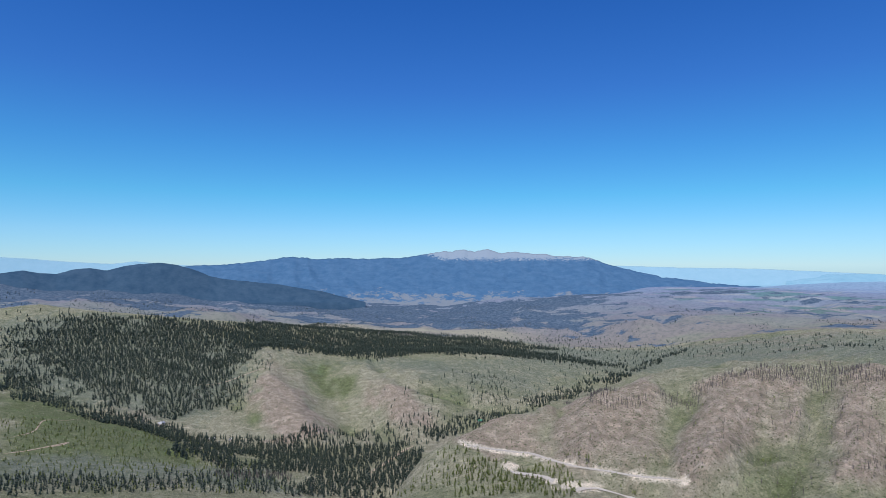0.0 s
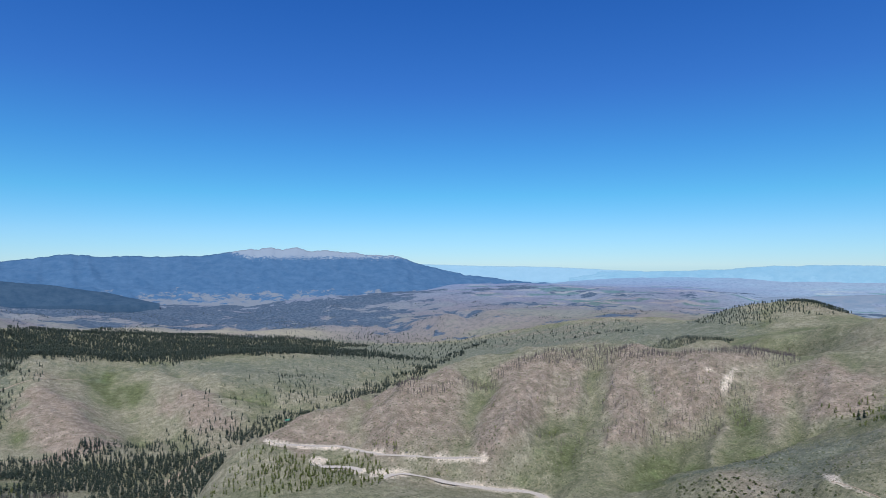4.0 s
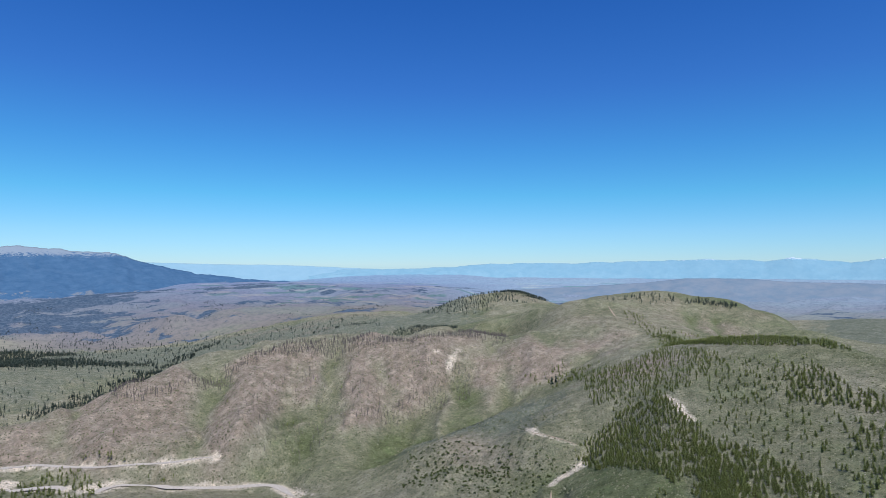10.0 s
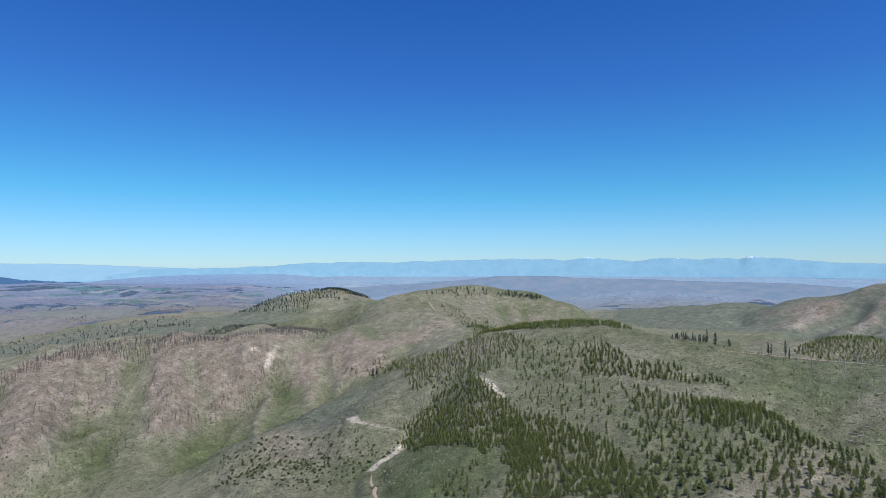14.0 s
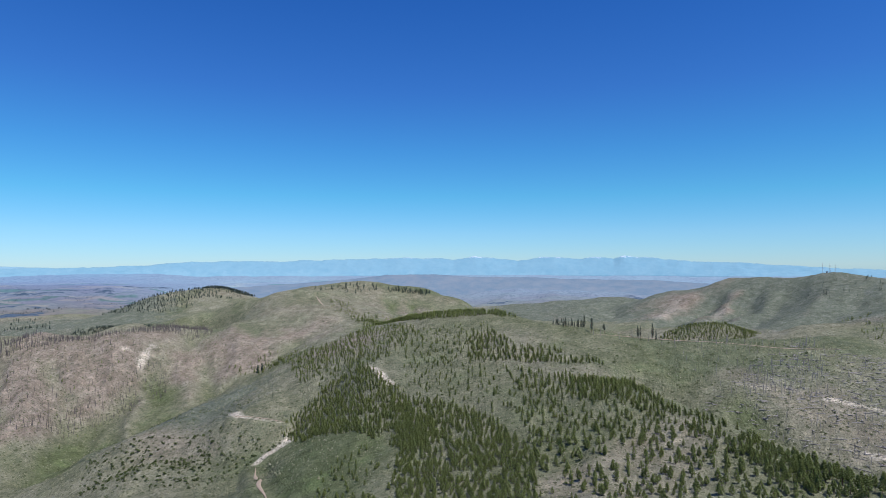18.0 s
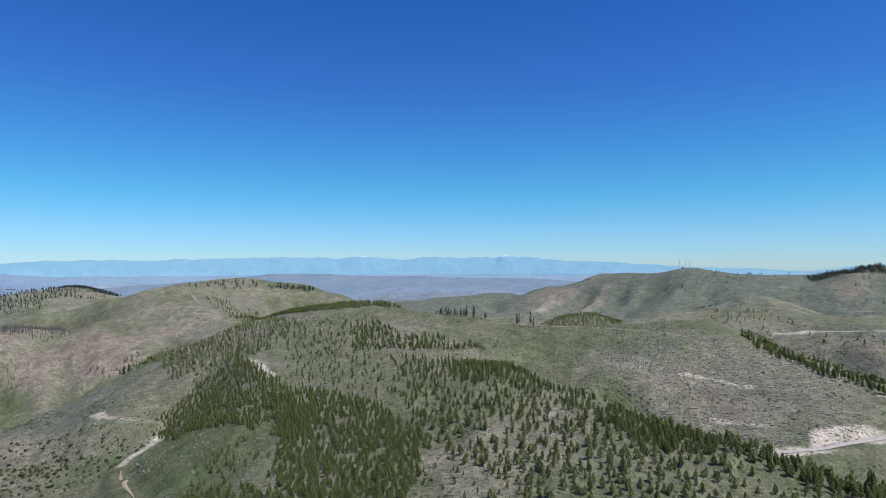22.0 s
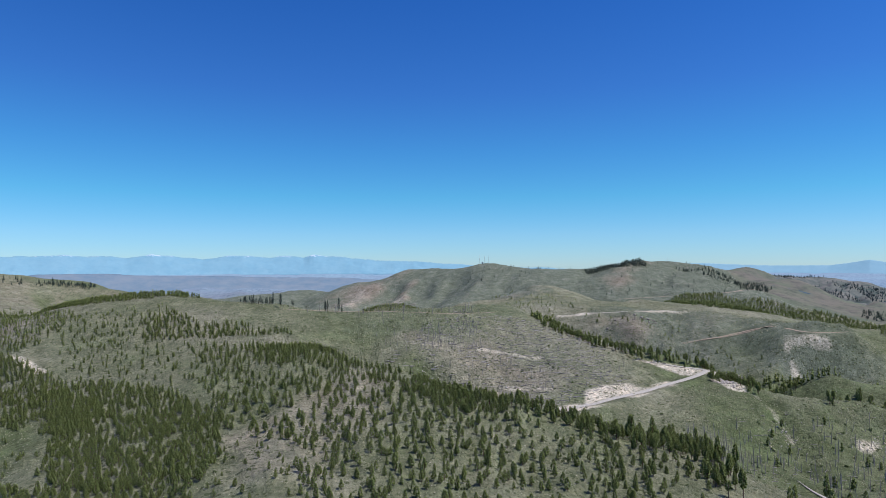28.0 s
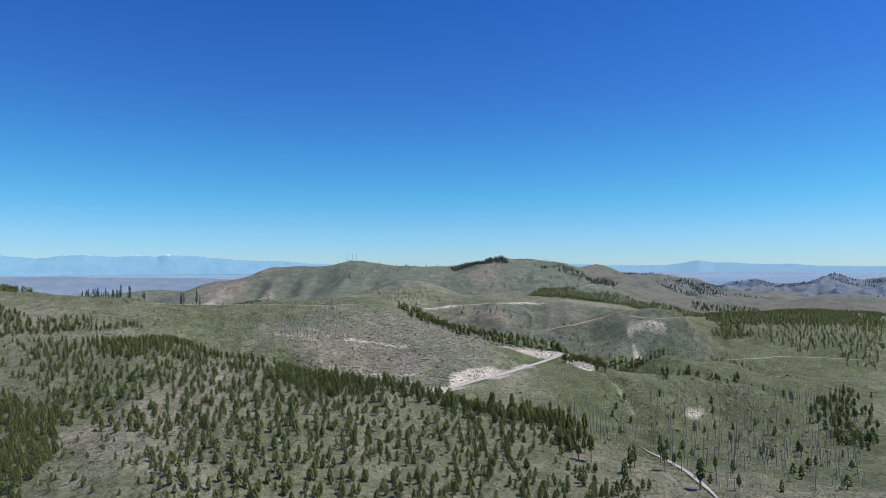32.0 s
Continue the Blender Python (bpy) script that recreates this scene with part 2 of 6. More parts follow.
# landforms: crests, creeks, rims and slopes as (heading, distance, height)
LAND = {
    'forest_hill_crest': [(-35.6, 2100, 275), (-33.4, 2100, 283), (-30.4, 2000, 270), (-26.4, 1950, 261), (-22.5, 2000, 241), (-17.4, 2200, 201)],
    'forest_hill_flank': [(-35.5, 1700, 208), (-30.0, 1550, 177), (-23.7, 1430, 153), (-19.3, 1650, 156)],
    'forest_bench': [(-16.9, 2350, 177), (-9.5, 2400, 148), (-3.3, 2350, 125), (3.4, 2300, 106), (11.1, 2250, 88), (16.1, 2150, 84)],
    'left_creek': [(-35.5, 1480, 176), (-31.9, 1380, 152), (-27.9, 1270, 128), (-22.4, 1170, 101), (-15.4, 1060, 92), (-7.4, 900, 91), (-4.3, 790, 105)],
    'canyon_creek': [(-7.4, 900, 91), (-2.3, 1060, 86), (0.3, 1140, 86), (4.5, 1240, 90), (8.6, 1370, 88), (13.6, 1620, 83), (17.5, 1950, 85), (20.3, 2250, 100)],
    'meadow_upper': [(-35.4, 1180, 171), (-27.9, 1080, 147), (-22.4, 980, 127)],
    'meadow_mid': [(-35.4, 930, 171), (-27.9, 850, 153), (-19.2, 850, 129), (-11.4, 880, 105)],
    'meadow_lower': [(-35.3, 720, 180), (-27.8, 730, 159), (-19.1, 760, 132), (-9.4, 800, 106)],
    'spur_one': [(-16.4, 1650, 177), (-16.9, 1500, 149), (-15.4, 1300, 124), (-12.5, 1180, 95), (-11.5, 1120, 84)],
    'spur_one_flank': [(-19.2, 1400, 121), (-20.6, 1260, 108)],
    'spur_gully': [(-11.5, 1520, 126), (-10.0, 1380, 89), (-8.4, 1220, 69)],
    'spur_two': [(-6.9, 1620, 146), (-4.9, 1430, 126), (-2.8, 1300, 103), (-1.2, 1180, 88)],
    'mesa_rim': [(-16.4, 1650, 177), (-11.5, 1650, 159), (-6.9, 1620, 149), (-2.3, 1620, 140), (3.4, 1760, 138), (11.1, 1880, 109), (16.0, 2000, 83)],
    'mesa_slope': [(0.8, 1420, 114), (4.5, 1420, 102), (8.1, 1550, 91)],
    'bench_near': [(-11.5, 1950, 150), (-4.4, 2000, 128), (3.4, 2000, 121), (11.1, 2100, 97)],
    'pale_plain': [(-20.2, 2700, 204), (-15.5, 2650, 151), (-4.4, 2800, 103), (6.0, 2950, 115), (13.6, 2750, 105), (20.3, 2450, 100)],
    'far_forest_plain': [(-35.6, 2800, 239), (-30.0, 2900, 235), (-19.3, 3000, 181), (-9.5, 3000, 139), (-1.8, 3200, 133)],
    'far_forest_rise': [(-35.6, 3450, 297), (-30.1, 3450, 279), (-19.3, 3500, 228), (-9.5, 3500, 174), (0.8, 3450, 159)],
    'far_plain_a': [(4.7, 3100, 137), (15.1, 3000, 147), (20.2, 2700, 138), (25.1, 2700, 156), (34.2, 2700, 192)],
    'far_plain_b': [(4.7, 3500, 199), (15.1, 3600, 227), (25.1, 3600, 233), (34.2, 3500, 247), (42.2, 3500, 259)],
    'far_plain_c': [(-14.8, 4000, 155), (4.7, 4000, 142), (15.1, 4100, 185), (25.1, 4200, 255), (34.3, 4300, 280), (42.2, 4400, 288)],
    'nose_crest': [(-4.8, 740, 124), (-2.3, 760, 161), (1.4, 790, 182), (4.5, 820, 195), (9.1, 860, 208), (13.1, 910, 220)],
    'burnt_ridge_crest': [(9.5, 850, 203), (14.0, 910, 215), (18.8, 980, 232), (21.8, 1040, 238), (25.8, 1090, 240), (28.9, 1120, 245), (32.0, 1140, 247), (36.7, 1140, 244), (42.4, 1130, 250), (47.4, 1080, 255)],
    'burnt_ridge_back': [(21.8, 1350, 175), (28.9, 1500, 169), (37.2, 1500, 189)],
    'hill_link': [(32.0, 1750, 204), (38.3, 1650, 230), (42.4, 1500, 220)],
    'round_hill_crest': [(38.1, 1750, 233), (41.3, 1850, 259), (43.8, 1950, 278), (46.4, 2000, 286), (48.4, 2000, 285), (50.4, 1950, 267), (52.4, 1900, 251)],
    'round_hill_foot': [(35.0, 1550, 208), (40.7, 1500, 227), (45.9, 1480, 244)],
    'round_hill_back': [(32.9, 2300, 188), (45.9, 2600, 200), (55.7, 2400, 210)],
    'trail_hill_shoulder': [(39.3, 1180, 254), (44.4, 1220, 271), (49.4, 1220, 293), (52.4, 1170, 305)],
    'trail_hill_crest': [(52.4, 1170, 305), (54.1, 1250, 307), (56.3, 1300, 312), (59.8, 1400, 314), (62.6, 1400, 306), (65.7, 1380, 297), (68.6, 1300, 283)],
    'trail_spur': [(56.5, 1060, 292), (58.0, 980, 283), (59.7, 920, 276)],
    'pink_slope': [(62.6, 1150, 284), (64.5, 1050, 274), (66.4, 1050, 272)],
    'trail_hill_end': [(65.1, 1400, 300), (67.7, 1350, 298), (70.3, 1250, 285), (72.1, 1150, 274)],
    'saddle': [(59.1, 930, 271), (62.1, 850, 270), (65.1, 830, 281)],
    'burnt_face': [(42.3, 905, 247), (34.0, 880, 226), (27.8, 840, 213), (20.4, 800, 205), (13.6, 770, 193), (48.4, 880, 221)],
    'burnt_foot': [(32.4, 730, 186), (25.8, 700, 192), (19.0, 700, 186), (11.5, 730, 182), (5.5, 760, 177)],
    'bowl_gully': [(51.4, 800, 223), (45.9, 740, 202), (41.2, 690, 188), (36.0, 660, 181), (29.9, 640, 172)],
    'road_bench': [(2.6, 745, 185), (6.7, 700, 169), (14.9, 680, 161), (26.6, 655, 149), (20.4, 700, 171)],
    'below_road': [(3.7, 680, 171), (13.6, 630, 166), (27.8, 610, 156)],
    'east_bowl': [(56.0, 740, 266), (53.1, 690, 251), (49.3, 650, 233), (44.9, 600, 224)],
    'mound': [(41.2, 560, 216), (45.3, 560, 218), (42.3, 510, 213), (37.1, 540, 188), (48.4, 490, 222)],
    'creek_spur': [(49.3, 520, 239), (51.3, 500, 238), (53.3, 490, 238)],
    'near_creek': [(60.8, 510, 277), (57.7, 500, 250), (54.0, 480, 230), (51.4, 430, 222), (50.4, 405, 219)],
    'pine_hill_west': [(61.3, 480, 274), (62.8, 455, 268), (59.7, 430, 253), (54.6, 400, 239), (51.4, 380, 231)],
    'pine_hill_top': [(64.1, 800, 283), (68.2, 740, 293), (72.4, 680, 301), (76.0, 610, 304), (78.6, 570, 303), (81.7, 557, 302)],
    'pine_hill_back': [(68.2, 1100, 255), (76.0, 950, 255), (83.7, 800, 255), (91.0, 850, 255)],
    'pine_hill_mid': [(60.4, 495, 274), (65.6, 500, 277), (71.3, 500, 285), (77.6, 480, 288), (83.7, 440, 287)],
    'pine_hill_low': [(63.1, 370, 258), (68.6, 312, 259), (72.9, 312, 263), (78.6, 320, 270), (83.7, 345, 274)],
    'pine_hill_foot': [(68.6, 310, 260), (75.3, 275, 262), (81.6, 215, 265), (87.5, 205, 264), (94.6, 215, 261), (102.3, 235, 258)],
    'pine_hill_edge': [(84.2, 410, 282), (87.2, 400, 278), (90.0, 390, 274), (93.3, 370, 269), (97.7, 350, 266), (101.8, 335, 265), (105.5, 315, 267)],
    'knoll': [(87.0, 900, 260), (88.4, 900, 268), (90.3, 900, 276), (92.3, 900, 276), (94.4, 900, 269), (96, 900, 264)],
    'edge_draw': [(90.0, 420, 264), (93.3, 400, 257), (97.7, 380, 253)],
    'pine_lower': [(104.9, 270, 261), (110.0, 270, 257), (114.9, 285, 255), (119.9, 305, 252), (123.1, 290, 248)],
    'burnt_top': [(83.7, 550, 298), (88.7, 550, 295), (93.4, 555, 296), (97.8, 570, 296), (101.3, 600, 296), (103.5, 640, 289)],
    'burnt_top_rim': [(91.5, 560, 295), (97.7, 600, 295), (101.4, 640, 294), (104.0, 650, 286), (107.6, 630, 267), (110.1, 600, 263), (114.0, 550, 258), (118.8, 510, 259), (119.7, 490, 259), (122.4, 465, 257)],
    'burnt_mid': [(89.9, 395, 271), (98.2, 440, 274), (103.0, 460, 270), (107.5, 430, 265), (111.6, 420, 263)],
    'haul_road': [(106.8, 345, 258), (109.6, 362, 257), (113.0, 390, 255), (116.4, 425, 255), (119.2, 475, 255)],
    'below_haul': [(110.0, 345, 251), (114.9, 370, 250), (119.6, 390, 248), (124.0, 380, 243)],
    'right_ridge': [(122.4, 470, 253), (125.3, 470, 248), (130.1, 460, 252), (134.4, 470, 248)],
    'right_slope': [(124.0, 360, 236), (128.1, 400, 239), (132.7, 440, 228), (125.6, 306, 238), (131.9, 330, 236)],
    'tree_draw': [(102.9, 720, 276), (107.6, 660, 256), (111.6, 610, 252), (116.0, 570, 250), (119.7, 540, 247), (124.1, 560, 233), (130.1, 600, 226), (134.4, 620, 222)],
    'rock_slope': [(109.6, 738, 282), (114.1, 760, 284), (117.4, 795, 285), (122.0, 740, 278), (127.3, 665, 280), (129.8, 690, 276)],
    'rock_slope_low': [(108.3, 690, 256), (115.0, 660, 265), (119.7, 650, 256), (124.1, 600, 250), (127.7, 570, 251), (132.7, 580, 246)],
    'dome_crest': [(96.7, 830, 278), (99.8, 900, 292), (103.5, 950, 304), (106.1, 980, 305), (108.1, 950, 296), (110.6, 900, 284)],
    'tower_hill_crest': [(73.4, 1950, 219), (78.6, 1850, 241), (83.8, 1750, 272), (88.7, 1650, 295), (91.6, 1600, 314), (93.9, 1550, 329), (96.1, 1550, 333), (97.8, 1500, 329), (99.5, 1470, 345), (101.2, 1470, 343), (103.9, 1480, 328), (106.5, 1500, 319)],
    'tower_hill_foot': [(78.6, 1250, 243), (83.7, 1200, 245), (88.7, 1100, 251), (93.4, 1000, 265), (97.8, 950, 274), (101.9, 850, 283)],
    'tower_hill_face': [(88.7, 1450, 257), (95.6, 1350, 284), (101.9, 1250, 302)],
    'second_hill_crest': [(105.0, 1520, 327), (108.1, 1500, 322), (110.2, 1480, 328), (112.7, 1480, 339), (115.1, 1480, 343), (118.0, 1480, 337), (119.8, 1500, 323), (121.6, 1530, 319), (123.8, 1520, 305), (125.5, 1450, 290)],
    'second_hill_face': [(107.6, 1200, 297), (112.6, 1200, 292), (117.5, 1200, 292), (122.0, 1150, 285)],
    'bench_forest': [(112.6, 980, 282), (117.4, 960, 280), (122.0, 930, 273), (126.3, 880, 267)],
    'right_bench': [(126.4, 900, 256), (130.5, 930, 257), (135.3, 1000, 256), (139.2, 1050, 256), (143.5, 1050, 259)],
    'right_bench_low': [(131.0, 720, 237), (137.3, 760, 243), (143.5, 740, 242)],
    'right_low': [(133.1, 520, 233), (139.1, 540, 235), (143.4, 540, 235)],
    'canyon_far': [(125.5, 1150, 258), (131.0, 1250, 249), (137.3, 1350, 246), (143.5, 1350, 246)],
    'rough_face': [(126.5, 1500, 257), (131.0, 1500, 254), (135.3, 1550, 245)],
    'rough_valley': [(137.3, 1800, 241), (141.1, 1800, 237), (143.6, 1800, 232)],
    'far_right': [(124.1, 3200, 231), (133.2, 3300, 223), (139.3, 3400, 230), (143.6, 3400, 233)],
    'far_plain_d': [(18.2, 2700, 189), (25.7, 2700, 183), (34.4, 2900, 180), (49.4, 3000, 175), (62.4, 2900, 170), (78.9, 2600, 184)],
    'far_plain_e': [(18.2, 3400, 217), (25.7, 3500, 213), (34.4, 3500, 216), (49.4, 3500, 206), (62.4, 3500, 213), (79.0, 3400, 224)],
    'far_plain_f': [(18.2, 4100, 261), (29.9, 4200, 261), (49.4, 4300, 259), (64.9, 4300, 267), (79.0, 4200, 259)],
    'far_plain_g': [(60.3, 3900, 245), (67.8, 3700, 226), (81.3, 3500, 203), (86.3, 3300, 207)],
    'nose_crest_lee': [(-4.8, 791, 82), (-2.3, 813, 122), (1.4, 845, 143), (4.5, 877, 156), (9.1, 920, 169), (13.1, 973, 180)],
    'burnt_ridge_crest_lee': [(9.5, 918, 163), (14.0, 982, 174), (18.8, 1058, 191), (21.8, 1123, 195), (25.8, 1177, 195), (28.9, 1209, 200), (32.0, 1231, 202), (36.7, 1231, 199), (42.4, 1220, 206), (47.4, 1166, 213)],
    'round_hill_crest_lee': [(38.1, 1925, 184), (41.3, 2035, 210), (43.8, 2145, 228), (46.4, 2200, 237), (48.4, 2200, 236), (50.4, 2145, 217), (52.4, 2090, 200)],
    'trail_hill_crest_lee': [(52.4, 1263, 269), (54.1, 1350, 269), (56.3, 1404, 274), (59.8, 1512, 273), (62.6, 1512, 265), (65.7, 1490, 256), (68.6, 1404, 243)],
    'trail_hill_end_lee': [(65.1, 1512, 254), (67.7, 1458, 253), (70.3, 1350, 242), (72.1, 1242, 234)],
    'pine_hill_top_lee': [(64.1, 864, 258), (68.2, 799, 266), (72.4, 745, 272), (76.0, 680, 274), (78.6, 640, 272), (81.7, 615, 272), (85, 610, 272)],
    'pine_hill_edge_lee': [(84.2, 434, 268), (87.2, 424, 263), (90.0, 413, 259), (93.3, 392, 255), (97.7, 371, 252), (101.8, 355, 251), (105.5, 333, 253)],
    'burnt_top_rim_lee': [(91.5, 604, 273), (97.7, 648, 271), (101.4, 691, 268), (104.0, 702, 259), (107.6, 680, 240), (110.1, 648, 236), (114.0, 594, 233), (118.8, 550, 235), (119.7, 529, 236), (122.4, 502, 234)],
    'dome_crest_lee': [(96.7, 913, 248), (99.8, 990, 261), (103.5, 1045, 273), (106.1, 1078, 273), (108.1, 1045, 264), (110.6, 990, 252)],
    'tower_hill_crest_lee': [(73.4, 2145, 147), (78.6, 2035, 175), (83.8, 1925, 211), (88.7, 1815, 240), (91.6, 1760, 262), (93.9, 1705, 280), (96.1, 1705, 285), (97.8, 1650, 282), (99.5, 1617, 301), (101.2, 1617, 298), (103.9, 1628, 281), (106.5, 1650, 271)],
    'second_hill_crest_lee': [(105.0, 1672, 288), (108.1, 1650, 284), (110.2, 1628, 290), (112.7, 1628, 303), (115.1, 1628, 307), (118.0, 1628, 301), (119.8, 1650, 285), (121.6, 1683, 279), (123.8, 1672, 264), (125.5, 1595, 250)],
    'right_ridge_lee': [(122.4, 517, 229), (125.3, 517, 223), (130.1, 506, 228), (134.4, 517, 223)],
    'right_bench_lee': [(126.4, 972, 233), (130.5, 1004, 233), (135.3, 1080, 230), (139.2, 1134, 230), (143.5, 1134, 233)],
    'forest_hill_crest_lee': [(-35.6, 2352, 218), (-33.4, 2352, 227), (-30.4, 2240, 215), (-26.4, 2184, 205), (-22.5, 2240, 182), (-17.4, 2464, 133)],
    'horizon_rim': [(-40, 4900, 120), (-34, 4900, 120), (-28, 4900, 120), (-22, 4900, 120), (-16, 4900, 120), (-10, 4900, 120), (-4, 4900, 120), (2, 4900, 120), (8, 4900, 120), (14, 4900, 120), (20, 4900, 240), (26, 4900, 240), (32, 4900, 300), (38, 4900, 300), (44, 4900, 300), (50, 4900, 300), (56, 4900, 300), (62, 4900, 300), (68, 4900, 300), (74, 4900, 300), (80, 4900, 300), (86, 4900, 300), (92, 4900, 300), (98, 4900, 300), (104, 4900, 300), (110, 4900, 300), (116, 4900, 300), (122, 4900, 300), (128, 4900, 300), (134, 4900, 300), (140, 4900, 300), (146, 4900, 300)],
    'behind_160': [(160, 250, 255), (160, 700, 200), (160, 1500, 190), (160, 4500, 250)],
    'behind_190': [(190, 250, 255), (190, 700, 200), (190, 1500, 190), (190, 4500, 250)],
    'behind_230': [(230, 250, 255), (230, 700, 200), (230, 1500, 190), (230, 4500, 250)],
    'behind_275': [(-85, 250, 255), (-85, 700, 200), (-85, 1500, 190), (-85, 4500, 250)],
    'behind_300': [(-60, 250, 255), (-60, 700, 200), (-60, 1500, 190), (-60, 4500, 250)],
    'underfoot': [(-90, 80, 285), (-60, 80, 285), (-30, 80, 285), (0, 80, 285), (30, 80, 285), (60, 80, 285), (90, 80, 285), (120, 80, 285), (150, 80, 285), (180, 80, 285), (210, 80, 285), (240, 80, 285)],
}
# gullies (below 0) and spurs (above 0): depth, half width, line as (heading, distance)
CREASES = {
    'main_gully': (-15, 24, [(45.3, 985), (44.3, 896), (42.5, 872), (40.2, 813), (38.2, 756), (36.7, 699), (35.3, 635)]),
    'scar_gully': (-7, 14, [(47.2, 967), (46.5, 894), (47.5, 807)]),
    'east_gully': (-10, 20, [(54.2, 897), (52.1, 864), (50.3, 832), (48.2, 778), (46.2, 735), (43.3, 715), (39.5, 705)]),
    'face_gully_a': (-10, 16, [(31.3, 970), (30.9, 858), (30.0, 765), (28.4, 687)]),
    'face_gully_b': (-11, 17, [(28.7, 909), (27.4, 821), (26.6, 704), (24.9, 679)]),
    'face_gully_c': (-11, 18, [(21.5, 897), (20.3, 777), (18.4, 694)]),
    'face_gully_d': (-8, 13, [(10.9, 850), (10.2, 784), (9.6, 746)]),
    'face_gully_e': (-8, 14, [(35.7, 905), (36.8, 826), (36.5, 765)]),
    'face_spur_a': (9, 18, [(14.0, 860), (13.4, 784), (12.9, 719)]),
    'face_spur_b': (9, 20, [(24.8, 875), (23.8, 754), (22.1, 690)]),
    'face_spur_c': (8, 12, [(30.0, 907), (29.2, 824)]),
    'face_spur_d': (9, 15, [(33.6, 899), (33.6, 820), (32.6, 736)]),
    'face_spur_e': (8, 14, [(39.6, 930), (39.4, 860), (37.6, 790)]),
    'face_spur_f': (8, 16, [(49.3, 950), (49.0, 880), (49.2, 830)]),
    'tower_gully_a': (-13, 38, [(91.3, 1430), (90.2, 1360), (89.0, 1240), (88.4, 1095)]),
    'tower_gully_b': (-12, 36, [(94.3, 1410), (93.2, 1320), (92.2, 1180), (91.5, 1060)]),
    'tower_gully_c': (-11, 36, [(97.4, 1390), (96.2, 1300), (95.0, 1150), (94.2, 1010)]),
    'tower_gully_d': (-6, 30, [(102.3, 1350), (101.6, 1260), (100.4, 1150), (98.8, 1020)]),
    'tower_spur_a': (10, 34, [(89.4, 1480), (88.4, 1400), (87.2, 1280), (86.4, 1150)]),
    'tower_spur_b': (10, 32, [(92.6, 1430), (91.6, 1350), (90.5, 1220), (89.8, 1080)]),
    'tower_spur_c': (9, 34, [(95.6, 1400), (94.5, 1310), (93.4, 1150)]),
    'tower_spur_d': (7, 34, [(99.4, 1330), (98.6, 1250), (97.2, 1120)]),
    'north_gully': (-16, 40, [(85.5, 1720), (83.6, 1560), (82.2, 1400)]),
    'second_gully_a': (-8, 32, [(109.2, 1370), (108.6, 1280), (108.8, 1120)]),
    'second_gully_b': (-8, 30, [(117.4, 1370), (116.2, 1290), (114.8, 1160)]),
    'second_gully_c': (-8, 30, [(121.8, 1370), (121.6, 1290), (120.6, 1180)]),
    'second_spur': (6, 36, [(113.4, 1420), (112.2, 1280), (111.5, 1150)]),
    'round_gully': (-7, 26, [(46.0, 1930), (45.0, 1760), (44.6, 1620)]),
    'spur_one_ridge': (10, 42, [(-16.6, 1640), (-14.9, 1398), (-12.6, 1218), (-11.4, 1160)]),
    'spur_one_dip': (-9, 34, [(-18.6, 1500), (-18.0, 1330), (-16.2, 1200)]),
    'spur_two_ridge': (9, 44, [(-7.0, 1590), (-5.0, 1430), (-3.2, 1290), (-2.0, 1190)]),
    'mesa_gully': (-15, 34, [(-6.7, 1600), (-2.7, 1420), (0.4, 1373), (4.8, 1313), (6.5, 1330)]),
    'spur_two_dip': (-10, 36, [(-10.5, 1560), (-9.3, 1400), (-7.6, 1230)]),
    'pink_gully_a': (-7, 14, [(63.0, 1170), (63.6, 1080), (64.4, 1000)]),
    'pink_gully_b': (-7, 14, [(65.0, 1180), (65.5, 1090), (66.2, 1010)]),
    'mound_gully': (-7, 13, [(50.0, 620), (47.5, 600), (45.0, 610), (41.5, 625), (37.5, 630)]),
    'brush_gully': (-9, 18, [(127.6, 660), (127.3, 632), (126.9, 606)]),
    'rock_gully': (-10, 20, [(117.2, 740), (116.0, 690), (116.6, 650)]),
    'bench_gully': (-10, 22, [(122.0, 720), (121.5, 670), (122.5, 625)]),
    'edge_gully': (-6, 12, [(93.5, 415), (97.5, 392), (101.5, 372)]),
    'stone_gully': (-4, 9, [(122.8, 452), (124.6, 424), (126.2, 392), (128.0, 345)]),
}
